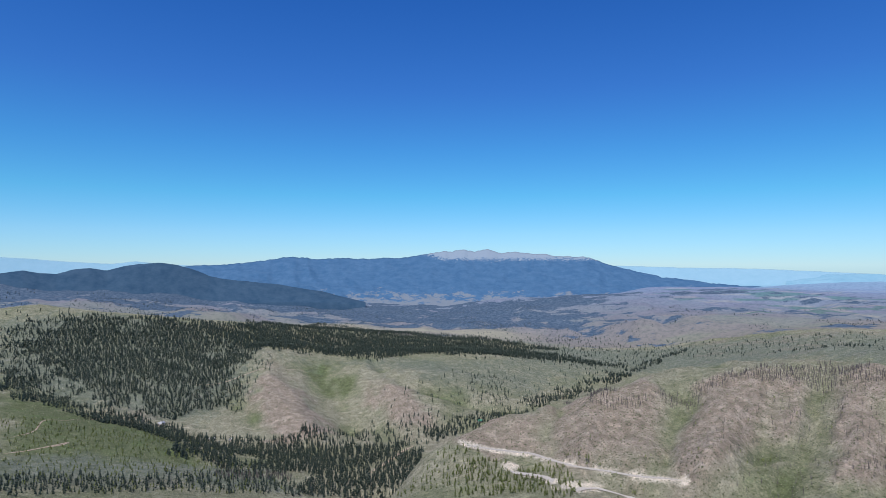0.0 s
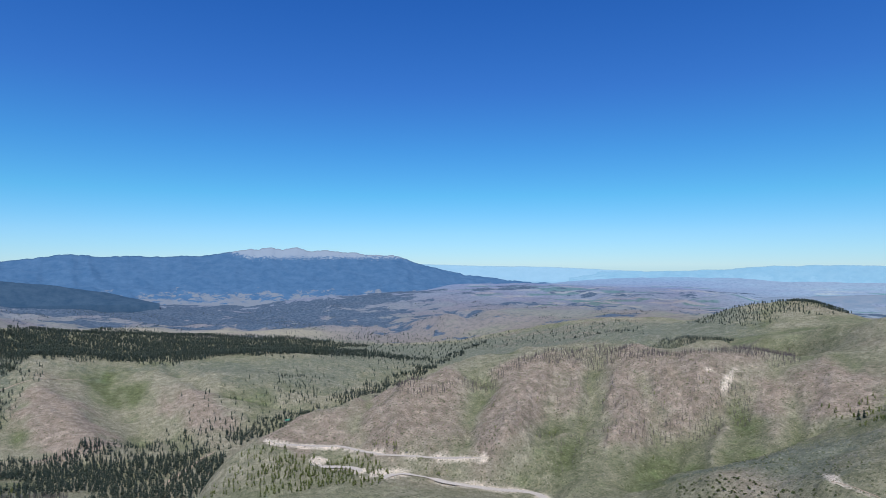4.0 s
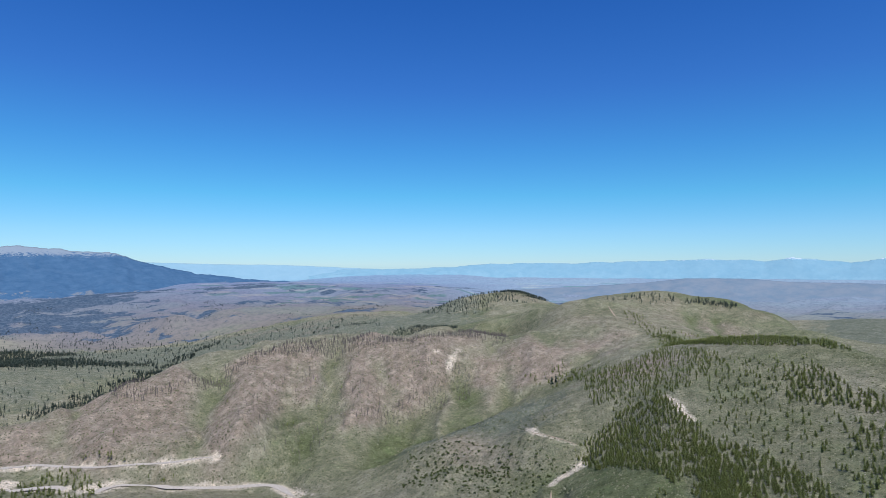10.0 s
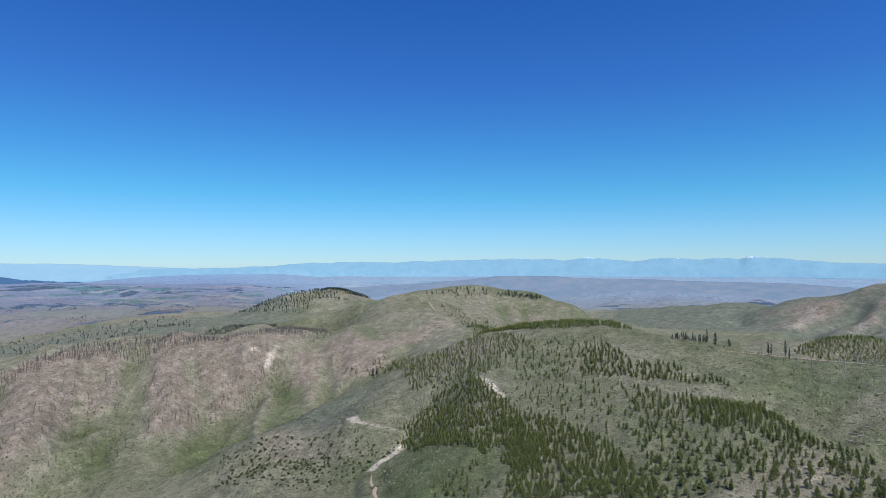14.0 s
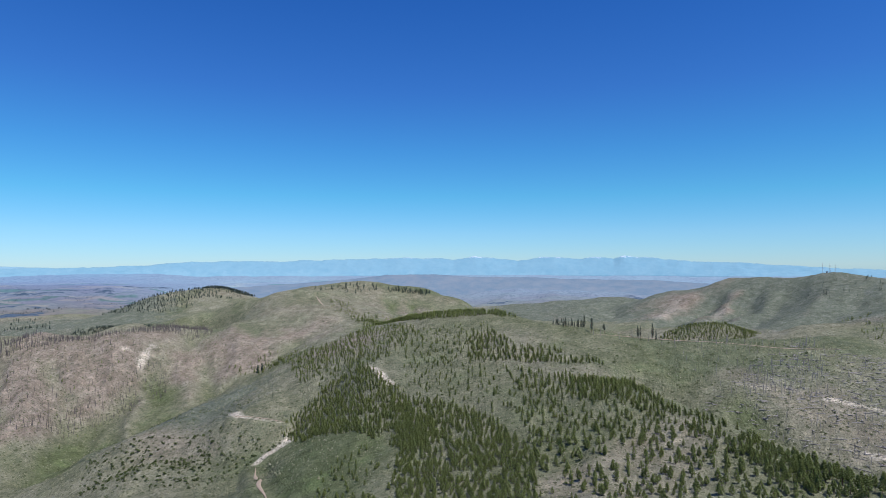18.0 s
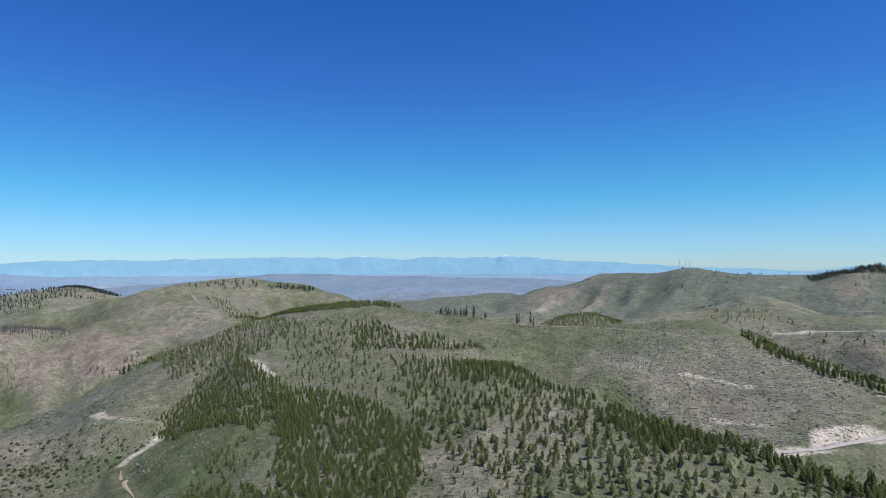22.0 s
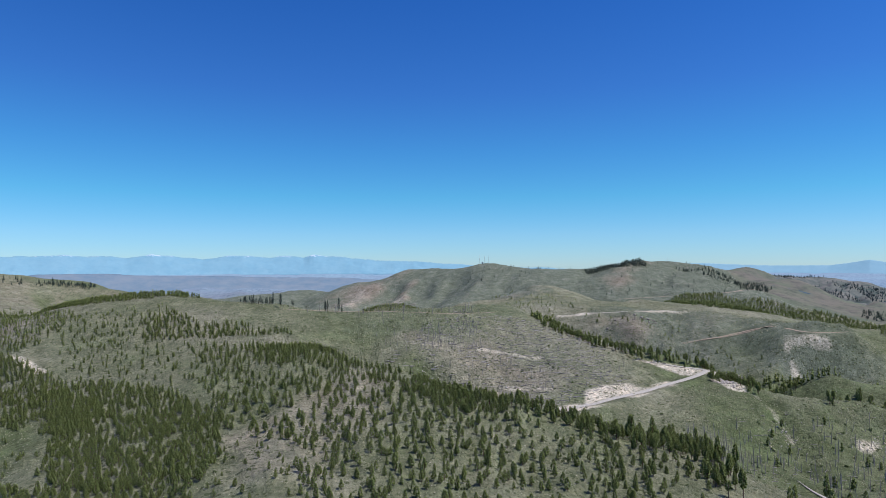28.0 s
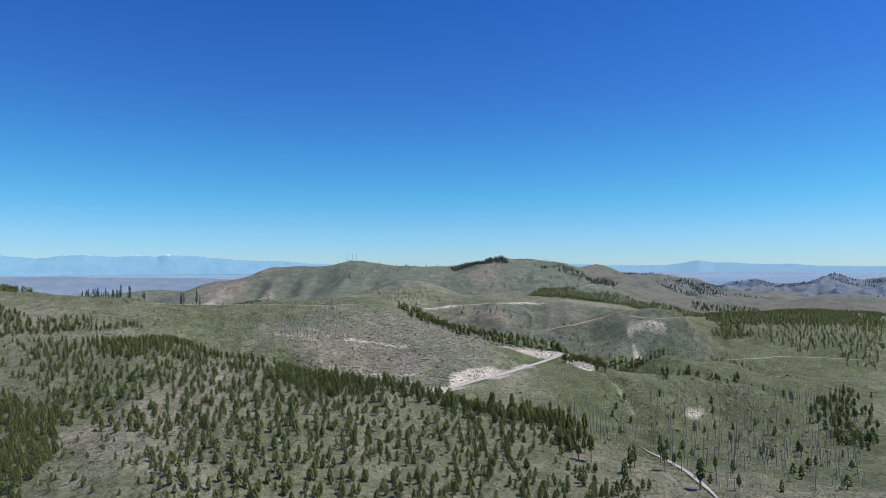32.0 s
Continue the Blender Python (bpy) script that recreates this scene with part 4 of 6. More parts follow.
# patches of ground: which cover, how strong, outline
PATCHES = {
    'forest_duff': (3, 0.8, [(-36, 1900), (-30, 1950), (-22, 1900), (-16, 1700), (-18, 1400), (-22, 1250), (-28, 1290), (-36, 1500)]),
    'meadow_sage': (3, 0.8, [(-36, 760), (-12, 790), (-16, 900), (-36, 900)]),
    'plateau_green': (0, 0.62, [(66, 660), (75, 600), (78, 480), (84, 440), (92, 450), (104, 560), (103, 640), (92, 575), (82, 560), (72, 690)]),
    # greyer, cooler cover: the haze over this hill put into its ground colour
    'tower_haze_sage': (3, 0.95, [(73, 1300), (84, 1240), (93, 950), (104, 860), (108, 1000), (118, 960), (126, 900), (126, 1650), (106, 1650), (90, 1750), (72, 2150)]),
    'plain_sage': (3, 0.75, [(6, 1750), (20, 1900), (36, 1500), (44, 1560), (44, 2250), (20, 2450), (8, 2450)]),
    'mesa_sage': (3, 0.6, [(-15, 1600), (-6, 1560), (0, 1440), (8, 1500), (16, 1980), (2, 1740)]),
    'east_sage': (3, 0.7, [(36, 640), (44, 560), (50, 520), (53, 640), (46, 690), (40, 690)]),
    'plateau_sage': (3, 0.3, [(84, 560), (92, 480), (106, 370), (112, 430), (104, 620), (92, 570)]),
    'rock_sage': (3, 0.6, [(108, 760), (112, 640), (124, 590), (136, 600), (130, 700), (120, 800)]),
    'right_green': (0, 0.68, [(112, 560), (118, 420), (122, 300), (145, 290), (145, 1000), (125, 800)]),
    # darker grass, with the shade of the hill's face painted in
    'tower_shade_green': (0, 0.55, [(90, 1100), (100, 900), (108, 1000), (112, 1500), (98, 1500), (92, 1450)]),
    'pine_green': (0, 0.5, [(60, 300), (90, 180), (120, 170), (118, 260), (80, 400), (62, 470)]),
    'forest_floor': (1, 0.55, [(-34.4, 1618), (-30, 1789), (-23.8, 1808), (-19.3, 1618), (-21.5, 1338), (-27.9, 1396)]),
    'mesa_dark': (0, 0.4, [(-36, 1500), (-20, 1300), (0, 1250), (12, 1400), (22, 2100), (20, 2400), (-36, 2300)]),
    'road_cut': (2, 1, [(109.3, 385), (110.6, 400), (114, 421), (116.4, 435), (113, 393), (109.5, 363)]),
    'cut_upper': (2, 1, [(113.9, 494), (115.3, 494), (117.3, 488), (119.1, 488), (119.2, 483), (118.3, 471), (117.3, 473), (115.5, 481)]),
    'quarry': (2, 1.15, [(119.7, 488), (121, 610), (122.3, 591), (122.5, 451), (121.4, 447), (119.8, 478)]),
    'stone_run': (2, 0.5, [(122.9, 452), (123.3, 450), (124.8, 425), (126.2, 395), (126, 390), (124.4, 422), (122.9, 447)]),
    'stone_patch': (2, 0.7, [(130.1, 424), (131.6, 442), (131.9, 433), (130.4, 415)]),
    'lower_cut': (2, 0.9, [(10.7, 681), (11.6, 685), (13.4, 685), (14.1, 681), (11.8, 667), (10.9, 660)]),
    'lower_cut_b': (2, 0.9, [(17.4, 670), (19.3, 667), (21.8, 667), (24.8, 667), (26.4, 660), (24.8, 660), (21.8, 663), (18.9, 663)]),
    'upper_cut': (2, 0.6, [(2.6, 753), (5.4, 753), (7.4, 749), (7, 749), (3.8, 749)]),
    'upper_cut_b': (2, 0.7, [(11.4, 714), (14.1, 710), (15, 703), (19.8, 699), (20.6, 696), (17.9, 696), (15, 703), (12.3, 707)]),
    'lower_cut_end': (2, 1, [(25.8, 660), (28.4, 626), (29.7, 588), (28.4, 606), (26.4, 653)]),
    'scar': (2, 1.15, [(41.6, 890), (42.5, 942), (42.8, 942), (41.9, 890)]),
    'scar_small': (2, 0.8, [(40.2, 911), (41, 915), (41.1, 906), (40.3, 901)]),
    'creek_stones': (2, 0.85, [(53.3, 471), (54.2, 486), (54.6, 468), (51.1, 442), (50.6, 444)]),
    'creek_head': (2, 0.9, [(48.9, 543), (50.9, 507), (53.8, 491), (53.3, 488), (49.4, 515)]),
    'stone_strip': (2, 1.0, [(61.1, 510), (62.6, 483), (63.6, 461), (63.1, 461), (61.6, 486)]),
    'burnt_log_slope': (2, 0.6, [(99.3, 455), (102.6, 462), (105.6, 458), (105.4, 450), (102.6, 453), (99.5, 447)]),
    'burnt_face': (1, 0.62, [(5.5, 765), (13.5, 855), (22.8, 925), (32.9, 1023), (48.4, 1001), (50.9, 873), (43.3, 815), (32.9, 718), (22.8, 692), (13.6, 714)]),
    'nose': (1, 0.7, [(0.9, 753), (4.5, 810), (11.1, 890), (18.4, 935), (19.8, 811), (11.1, 737)]),
    'green_gully': (0, 0.58, [(29.9, 636), (38.1, 741), (43.3, 850), (46.4, 841), (42.3, 726), (36, 610)]),
    'green_gully_two': (0, 0.42, [(27.8, 696), (29.8, 798), (31.9, 864), (32.4, 819), (30.4, 692)]),
    'spur_bare': (1, 0.62, [(-17.3, 1360), (-15, 1543), (-11.5, 1192), (-13.4, 1101), (-17.8, 1173)]),
    'spur_two_bare': (1, 0.6, [(-6.4, 1404), (-3.3, 1381), (-1.2, 1192), (-4.3, 1192)]),
    'mesa_green': (0, 0.7, [(-14.5, 1576), (-7.5, 1636), (-7.4, 1426), (-11.5, 1456)]),
    'meadow_green': (0, 0.95, [(-35.5, 1360), (-30.7, 1263), (-22.4, 1119), (-22.3, 915), (-35.4, 798)]),
    'mound_bare': (1, 0.6, [(40.2, 591), (45.8, 557), (47.9, 494), (43.3, 532)]),
    'pink_slope': (1, 0.8, [(62.2, 1161), (64.9, 1179), (66.4, 1028), (63.7, 975)]),
    'trail_pink': (1, 0.55, [(54, 663), (59.7, 726), (62.5, 557), (56.2, 584)]),
    'green_slope': (0, 1, [(118.7, 424), (124.1, 442), (124.9, 396), (120.5, 369)]),
    'pine_floor_bare': (1, 0.3, [(78.8, 299), (87.5, 251), (83.5, 209), (76.2, 227)]),
    'pine_floor_green': (0, 0.9, [(54.3, 466), (61.1, 375), (64.1, 278), (53.4, 331)]),
    'pine_floor_grass': (0, 0.5, [(60, 330), (75, 400), (92, 330), (106, 260), (112, 170), (96, 120), (72, 120), (60, 200)]),
    'burnt_top_bare': (1, 0.44, [(91.5, 468), (99.8, 473), (107.5, 428), (105, 379), (95.6, 408)]),
    'rock_slope_bare': (1, 0.5, [(110.1, 714), (115, 714), (123.3, 623), (121.9, 603), (115, 650)]),
    'face_earth_a': (1, 0.95, [(32.9, 880), (34.8, 860), (34.2, 812), (32.8, 830)]),
    'face_earth_b': (1, 0.9, [(37.8, 905), (40.6, 890), (39.6, 838), (37.6, 850)]),
    'face_earth_c': (1, 0.95, [(44.6, 935), (47.0, 930), (45.6, 870), (43.6, 880)]),
    'face_earth_d': (1, 0.9, [(48.0, 940), (52.5, 930), (51.5, 860), (48.5, 850)]),
    'face_earth_e': (1, 0.9, [(12.0, 870), (15.5, 880), (14.5, 760), (11.8, 730)]),
    'face_earth_f': (1, 0.9, [(2.0, 775), (8.5, 830), (8.8, 750), (3.0, 745)]),
    'face_earth_g': (1, 0.85, [(22.5, 920), (26.2, 930), (24.0, 740), (21.8, 720)]),
    'shoulder_bare': (1, 0.8, [(53.8, 940), (56.4, 950), (57.2, 880), (54.2, 870)]),
    'tower_pale_a': (2, 0.42, [(87.6, 1480), (89.2, 1490), (88.6, 1350), (87.0, 1200), (86.2, 1260)]),
    'tower_pale_b': (2, 0.42, [(91.4, 1360), (92.7, 1380), (92.0, 1220), (90.9, 1150)]),
    'stand_bare': (1, 0.38, [(77.5, 272), (82.1, 290), (85.0, 335), (89.1, 362), (92.2, 352), (91.9, 290), (87.3, 258), (87, 204), (78, 215)]),
    'spur_one_bare': (1, 0.95, [(-16.2, 1420), (-14.6, 1420), (-11.6, 1200), (-11.8, 1140), (-14.5, 1150)]),
    'tower_bare': (1, 0.42, [(84.5, 1500), (88.7, 1560), (90.1, 1426), (87.7, 1250)]),
    'tower_bare_two': (1, 0.6, [(91.1, 1389), (92.9, 1441), (93.8, 1449), (92.5, 1161)]),
    'burnt_strip_two': (2, 0.6, [(101, 404), (104.5, 398), (107.5, 392), (107.4, 387), (104, 391), (101, 398)]),
    'burnt_strip_three': (2, 0.55, [(93, 455), (96, 452), (98, 455), (98, 450), (95.5, 447), (93, 450)]),
    'brush_rim': (2, 0.6, [(125.2, 652), (128.4, 656), (128.4, 648), (125.4, 645)]),
    'brush_side': (2, 0.7, [(124.9, 650), (125.2, 650), (126.2, 615), (125.9, 613)]),
    'brush_gully': (0, 0.8, [(125.4, 639), (128.3, 653), (127, 619)]),
}


# ---- the shape of the land ----
EYE_Z = 400.0


def polar(az, r):
    return r * math.sin(math.radians(az)), r * math.cos(math.radians(az))


def lattice(ix, iy, seed):
    h = (ix * 374761393 + iy * 668265263 + seed * 982451653) & 0xFFFFFFFF
    h = ((h ^ (h >> 13)) * 1274126177) & 0xFFFFFFFF
    return ((h ^ (h >> 16)) & 0xFFFF) / 32767.5 - 1.0


def field_noise(x, y, size, seed=0):
    """Smooth noise between -1 and 1 over arrays of metres."""
    x, y = np.asarray(x, float) / size, np.asarray(y, float) / size
    ix, iy = np.floor(x).astype(np.int64), np.floor(y).astype(np.int64)
    fx, fy = x - ix, y - iy
    sx, sy = fx * fx * fx * (fx * (fx * 6 - 15) + 10), fy * fy * fy * (fy * (fy * 6 - 15) + 10)
    a, b = lattice(ix, iy, seed), lattice(ix + 1, iy, seed)
    c, d = lattice(ix, iy + 1, seed), lattice(ix + 1, iy + 1, seed)
    return (a + (b - a) * sx) * (1 - sy) + (c + (d - c) * sx) * sy


def densify(points, step):
    out = [points[0]]
    for p, q in zip(points, points[1:]):
        n = max(1, int(math.hypot(math.radians(q[0] - p[0]), math.log(q[1] / p[1])) / step))
        out += [tuple(a + (b - a) * k / n for a, b in zip(p, q)) for k in range(1, n + 1)]
    return out


def land_fit():
    """Weights of a soft surface through all crests, creeks and slopes, over heading and log of distance."""
    pts = {}
    for line in LAND.values():
        for az, r, z in densify(line, 0.045):
            pts[round(az, 2), round(r)] = (math.radians(az), math.log(r), (z - EYE_Z) / r)
    p = np.array(list(pts.values()))
    d = np.sqrt((p[:, None, 0] - p[None, :, 0]) ** 2 + (p[:, None, 1] - p[None, :, 1]) ** 2 + SOFT ** 2)
    n = len(p)
    m = np.zeros((n + 1, n + 1))
    m[:n, :n] = -d
    m[:n, :n][np.diag_indices(n)] += 0.004
    m[:n, n] = m[n, :n] = 1
    return p[:, :2], np.linalg.solve(m, np.append(p[:, 2], 0))


SOFT = 0.025
KNOTS, WEIGHTS = land_fit()


def land_base(az, r):
    """Height of the land, without its small relief, at headings (degrees) and distances."""
    az, r = np.broadcast_arrays(np.asarray(az, float), np.asarray(r, float))
    a, v = np.radians(az).ravel(), np.log(np.maximum(r, 1.0)).ravel()
    out = np.empty(len(a))
    for k in range(0, len(a), 20000):
        s = slice(k, k + 20000)
        d = np.sqrt((a[s, None] - KNOTS[None, :, 0]) ** 2 + (v[s, None] - KNOTS[None, :, 1]) ** 2 + SOFT ** 2)
        out[s] = -d @ WEIGHTS[:-1] + WEIGHTS[-1]
    return EYE_Z + out.reshape(r.shape) * r


def land_spurs(x, y, r):
    """Small spurs (up to 1.5) and gullies (down to -1.5) that run downhill, and how deep they are cut."""
    az, u = np.degrees(np.arctan2(x, y)), np.arctan2(x, y) * 900.0
    spur = 1 - 2 * np.abs(field_noise(u + 25 * field_noise(x, y, 90, 8), r * 0.42, 62, 9)) + 0.5 * (1 - 2 * np.abs(field_noise(u + 12 * field_noise(x, y, 40, 8), r * 0.4, 24, 10)))
    deep = 0.8 + sum(a * np.clip(1 - np.abs(az - c) / w, 0, 1) ** 0.5 * np.clip(1 - np.abs(r - m) / s, 0, 1) ** 0.5
                     for a, c, w, m, s in ((7.0, 31, 27, 880, 230), (5.0, -8, 24, 1380, 300), (5.0, 93, 13, 1350, 260), (4.0, 116, 12, 1250, 250), (3.5, 118, 14, 660, 110), (12.0, 132, 14, 1750, 420)))
    return spur, deep


def land_creases(x, y):
    """What the gullies and spurs add to the height, and how far a place lies in a gully or on a spur (0 to 1)."""
    x, y = np.asarray(x, float), np.asarray(y, float)
    lift, low, top = np.zeros(x.shape), np.zeros(x.shape), np.zeros(x.shape)
    for k, (depth, wide, points) in enumerate(CREASES.values()):
        p = np.array([polar(*q) for q in points])
        lo, hi = p.min(0) - 3 * wide, p.max(0) + 3 * wide
        m = (x > lo[0]) & (x < hi[0]) & (y > lo[1]) & (y < hi[1])
        if not m.any():
            continue
        px, py = x[m], y[m]
        px, py = px + 0.5 * wide * field_noise(px, py, 2.6 * wide, 51 + k), py + 0.5 * wide * field_noise(px, py, 2.6 * wide, 151 + k)
        near = np.full(px.shape, 1e9)
        for a, b in zip(p, p[1:]):
            d = b - a
            t = np.clip(((px - a[0]) * d[0] + (py - a[1]) * d[1]) / (d @ d), 0, 1)
            near = np.minimum(near, np.hypot(px - a[0] - t * d[0], py - a[1] - t * d[1]))
        w = np.exp(-(near / wide) ** 1.5)
        lift[m] += depth * w
        if depth < 0:
            low[m] = np.maximum(low[m], w)
        else:
            top[m] = np.maximum(top[m], w)
    return lift, low, top


def land_relief(x, y, r):
    far = np.clip(r / 1000, 0.25, 1.6)
    gully = 1 - np.abs(field_noise(x + 22 * field_noise(x, y, 70, 5), y + 22 * field_noise(x, y, 70, 6), 85, 3)) * 2
    spur, deep = land_spurs(x, y, r)
    return land_creases(x, y)[0] + spur * deep + far * (2.2 * field_noise(x, y, 210, 1) + 1.2 * gully + 1.1 * field_noise(x, y, 60, 2)) + 0.7 * field_noise(x, y, 19, 4) + 0.45 * field_noise(x, y, 7, 7)


def land_height(x, y):
    x, y = np.asarray(x, float), np.asarray(y, float)
    r = np.maximum(np.hypot(x, y), 30)
    return land_base(np.degrees(np.arctan2(x, y)), r) + land_relief(x, y, r)


# ---- the ground ----
def grid_mesh(name, verts, rows, cols, mat, closed=False, cover=None):
    me = bpy.data.meshes.new(name)
    i = np.arange(rows - 1)[:, None] * cols + np.arange(cols if closed else cols - 1)[None, :]
    j = np.arange(rows - 1)[:, None] * cols + (np.arange(cols if closed else cols - 1)[None, :] + 1) % cols
    quads = np.stack([i, i + cols, j + cols, j], -1).reshape(-1, 4)
    me.vertices.add(len(verts))
    me.vertices.foreach_set("co", np.asarray(verts, np.float32).ravel())
    me.loops.add(quads.size)
    me.loops.foreach_set("vertex_index", quads.ravel().astype(np.int32))
    me.polygons.add(len(quads))
    me.polygons.foreach_set("loop_start", np.arange(0, quads.size, 4, dtype=np.int32))
    me.polygons.foreach_set("use_smooth", np.ones(len(quads), bool))
    if cover is not None:
        me.attributes.new("cover", "FLOAT_COLOR", "POINT").data.foreach_set("color", cover.astype(np.float32).ravel())
    me.materials.append(mat)
    me.update(calc_edges=True)
    return me


def distance_edge(az):
    """How far the near hills reach before the hazy distance begins."""
    return np.interp(az, [-42, 36, 44, 52, 58, 68, 72, 80, 94, 100, 117, 124, 147], [2480, 2450, 2250, 2150, 1750, 1600, 2150, 2080, 1850, 1720, 1680, 1190, 1190])


COLS = np.concatenate([np.arange(-42, 147, 0.205), np.arange(148, 318, 4)])
RADII = np.concatenate([[0.5, 25, 50], np.geomspace(75, 2700, 430), np.geomspace(2750, 4900, 20)])


def build_ground():
    rr, aa = np.meshgrid(RADII, COLS, indexing="ij")
    x, y = rr * np.sin(np.radians(aa)), rr * np.cos(np.radians(aa))
    wrapped = (aa + 90) % 360 - 90
    z = land_base(wrapped, np.maximum(rr, 40)) + land_relief(x, y, np.maximum(rr, 40))
    inner = rr < 60
    z[inner] = np.median(z[3])
    z = bench(x, y, z)
    cover = cover_at(x, y, aa, rr, z)
    edge = distance_edge(wrapped)
    far = (rr > edge * 1.01) & (aa < 147)
    z = z - np.where(far, np.clip((rr / edge - 1.01) * 900, 0, 40), 0)
    me = grid_mesh("ground", np.stack([x, y, z], -1).reshape(-1, 3), len(RADII), len(COLS), GROUND, True, cover.reshape(-1, 4))
    return tagged(new("ground", me), "dry grassy hills with burnt slopes and creeks", "ground", kind="structure")


def far_plain_material():
    m, n, l, b = material("haze_tinted_plain", 1.0, 0.0)
    at = n.new("ShaderNodeAttribute")
    at.attribute_name = "cover"
    pos = n.new("ShaderNodeNewGeometry").outputs["Position"]
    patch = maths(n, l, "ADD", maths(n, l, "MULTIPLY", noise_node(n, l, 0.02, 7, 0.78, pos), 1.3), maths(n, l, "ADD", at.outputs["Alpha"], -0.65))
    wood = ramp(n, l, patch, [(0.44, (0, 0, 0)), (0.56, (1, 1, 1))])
    # woods in a dark blue that includes the haze
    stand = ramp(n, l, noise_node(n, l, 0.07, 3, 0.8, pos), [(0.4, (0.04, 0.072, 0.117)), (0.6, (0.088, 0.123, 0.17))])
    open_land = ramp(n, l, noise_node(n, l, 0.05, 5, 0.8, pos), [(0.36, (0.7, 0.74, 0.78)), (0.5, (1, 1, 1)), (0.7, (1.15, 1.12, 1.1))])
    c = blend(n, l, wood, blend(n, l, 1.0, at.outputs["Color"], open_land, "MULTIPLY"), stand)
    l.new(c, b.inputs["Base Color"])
    return m


PLAIN_TREES = []


def left_side(az):
    return np.clip((22 - az) / 18, 0, 1)


def build_distance():
    """The plain beyond the near hills, with haze painted into its colours by distance."""
    az = np.arange(-42, 147, 0.35)
    s = np.linspace(0, 1, 190)
    ss, aa = np.meshgrid(s, az, indexing="ij")
    e = distance_edge(aa)
    rr = e * (4880 / e) ** ss
    x, y = rr * np.sin(np.radians(aa)), rr * np.cos(np.radians(aa))
    z = land_base(aa, rr) + land_relief(x, y, rr)
    roll = 1 - 2 * np.abs(field_noise(x + 50 * field_noise(x, y, 120, 91), y, 190, 92)) + 0.6 * field_noise(x, y, 70, 93)
    z = z + 9.0 * roll * np.clip((rr - e * 1.04) / 150, 0, 1) * np.clip((3900 - rr) / 500, 0, 1)
    lot = np.random.default_rng(95)
    dots = (rr > e * 1.05) & (rr < 3300) & (aa < 40) & (field_noise(x, y, 130, 96) + 0.7 * field_noise(x, y, 45, 97) + 0.35 * left_side(aa) > 0.5) & (lot.uniform(0, 1, x.shape) < 0.6)
    PLAIN_TREES.extend(zip(x[dots] + lot.uniform(-12, 12, int(dots.sum())), y[dots] + lot.uniform(-12, 12, int(dots.sum())), z[dots] - 1.5))
    u, v = np.radians(aa) * 4000, np.log(rr) * 9000

    def haze_by_distance(*stops):
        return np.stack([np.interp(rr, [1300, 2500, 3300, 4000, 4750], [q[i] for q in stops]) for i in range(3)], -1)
    # soil tones turn bluer and paler outwards: haze painted into the colour
    tan = haze_by_distance((0.12, 0.12, 0.082), (0.15, 0.157, 0.13), (0.13, 0.156, 0.195), (0.14, 0.192, 0.28), (0.17, 0.29, 0.39))
    rust = haze_by_distance((0.14, 0.125, 0.1), (0.15, 0.144, 0.135), (0.128, 0.143, 0.188), (0.134, 0.172, 0.26), (0.17, 0.28, 0.38))
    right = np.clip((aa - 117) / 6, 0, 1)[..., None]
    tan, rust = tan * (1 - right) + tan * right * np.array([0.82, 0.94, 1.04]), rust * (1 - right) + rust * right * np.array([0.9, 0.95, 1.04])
    # further blend towards haze blue, east of heading 38 and far out
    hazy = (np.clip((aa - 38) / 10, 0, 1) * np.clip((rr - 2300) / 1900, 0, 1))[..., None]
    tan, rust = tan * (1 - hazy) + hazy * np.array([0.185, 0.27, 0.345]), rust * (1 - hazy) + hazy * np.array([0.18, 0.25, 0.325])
    left = left_side(aa)
    n1 = field_noise(u, v, 420, 21) + 0.7 * field_noise(u, v, 160, 22) + 0.5 * field_noise(u, v, 60, 23) + 0.35 * field_noise(u, v, 24, 26)
    vein = 1 - 2.6 * np.abs(field_noise(x + 70 * field_noise(x, y, 150, 27), y + 70 * field_noise(x, y, 150, 28), 260, 29)) + 0.5 * field_noise(x, y, 60, 30)
    mid = np.clip(1 - np.abs(rr - 3250) / 700, 0, 1)
    w = np.clip(0.4 + 0.5 * (n1 * 0.8 - 0.5 + 1.5 * left * mid - 0.25 * (aa > 35)) + 0.5 * np.clip(vein - 0.5, 0, 0.5), 0, 1) * np.clip((4100 - rr) / 300, 0, 1)
    q = np.clip(0.5 + (field_noise(u, v, 300, 24) + 0.6 * field_noise(u, v, 90, 25) + 0.4 * field_noise(u, v, 36, 34)) * 0.9, 0, 1)[..., None]
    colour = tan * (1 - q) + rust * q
    plot = lattice(np.floor((u + 0.3 * v) / 170).astype(np.int64), np.floor((v - 0.2 * u) / 95).astype(np.int64), 35)
    farmed = (np.clip((aa - 14) / 8, 0, 1) * np.clip((62 - aa) / 8, 0, 1) * np.clip((rr - 2750) / 250, 0, 1) * (field_noise(u, v, 520, 36) > -0.05) * np.clip((4300 - rr) / 300, 0, 1))[..., None]
    tone = np.where(plot[..., None] > 0.55, np.array([1.32, 1.2, 1.02]), np.where(plot[..., None] < -0.7, np.array([0.62, 0.86, 0.72]), np.array([1.0, 1.0, 1.0])))
    colour = colour * (1 + farmed * (tone - 1))
    pale = np.clip(1.6 - np.abs(rr - 2680 - 70 * field_noise(x, y, 240, 37)) / 90, 0, 1) * np.clip((aa + 16) / 3, 0, 1) * np.clip((10 - aa) / 5, 0, 1)
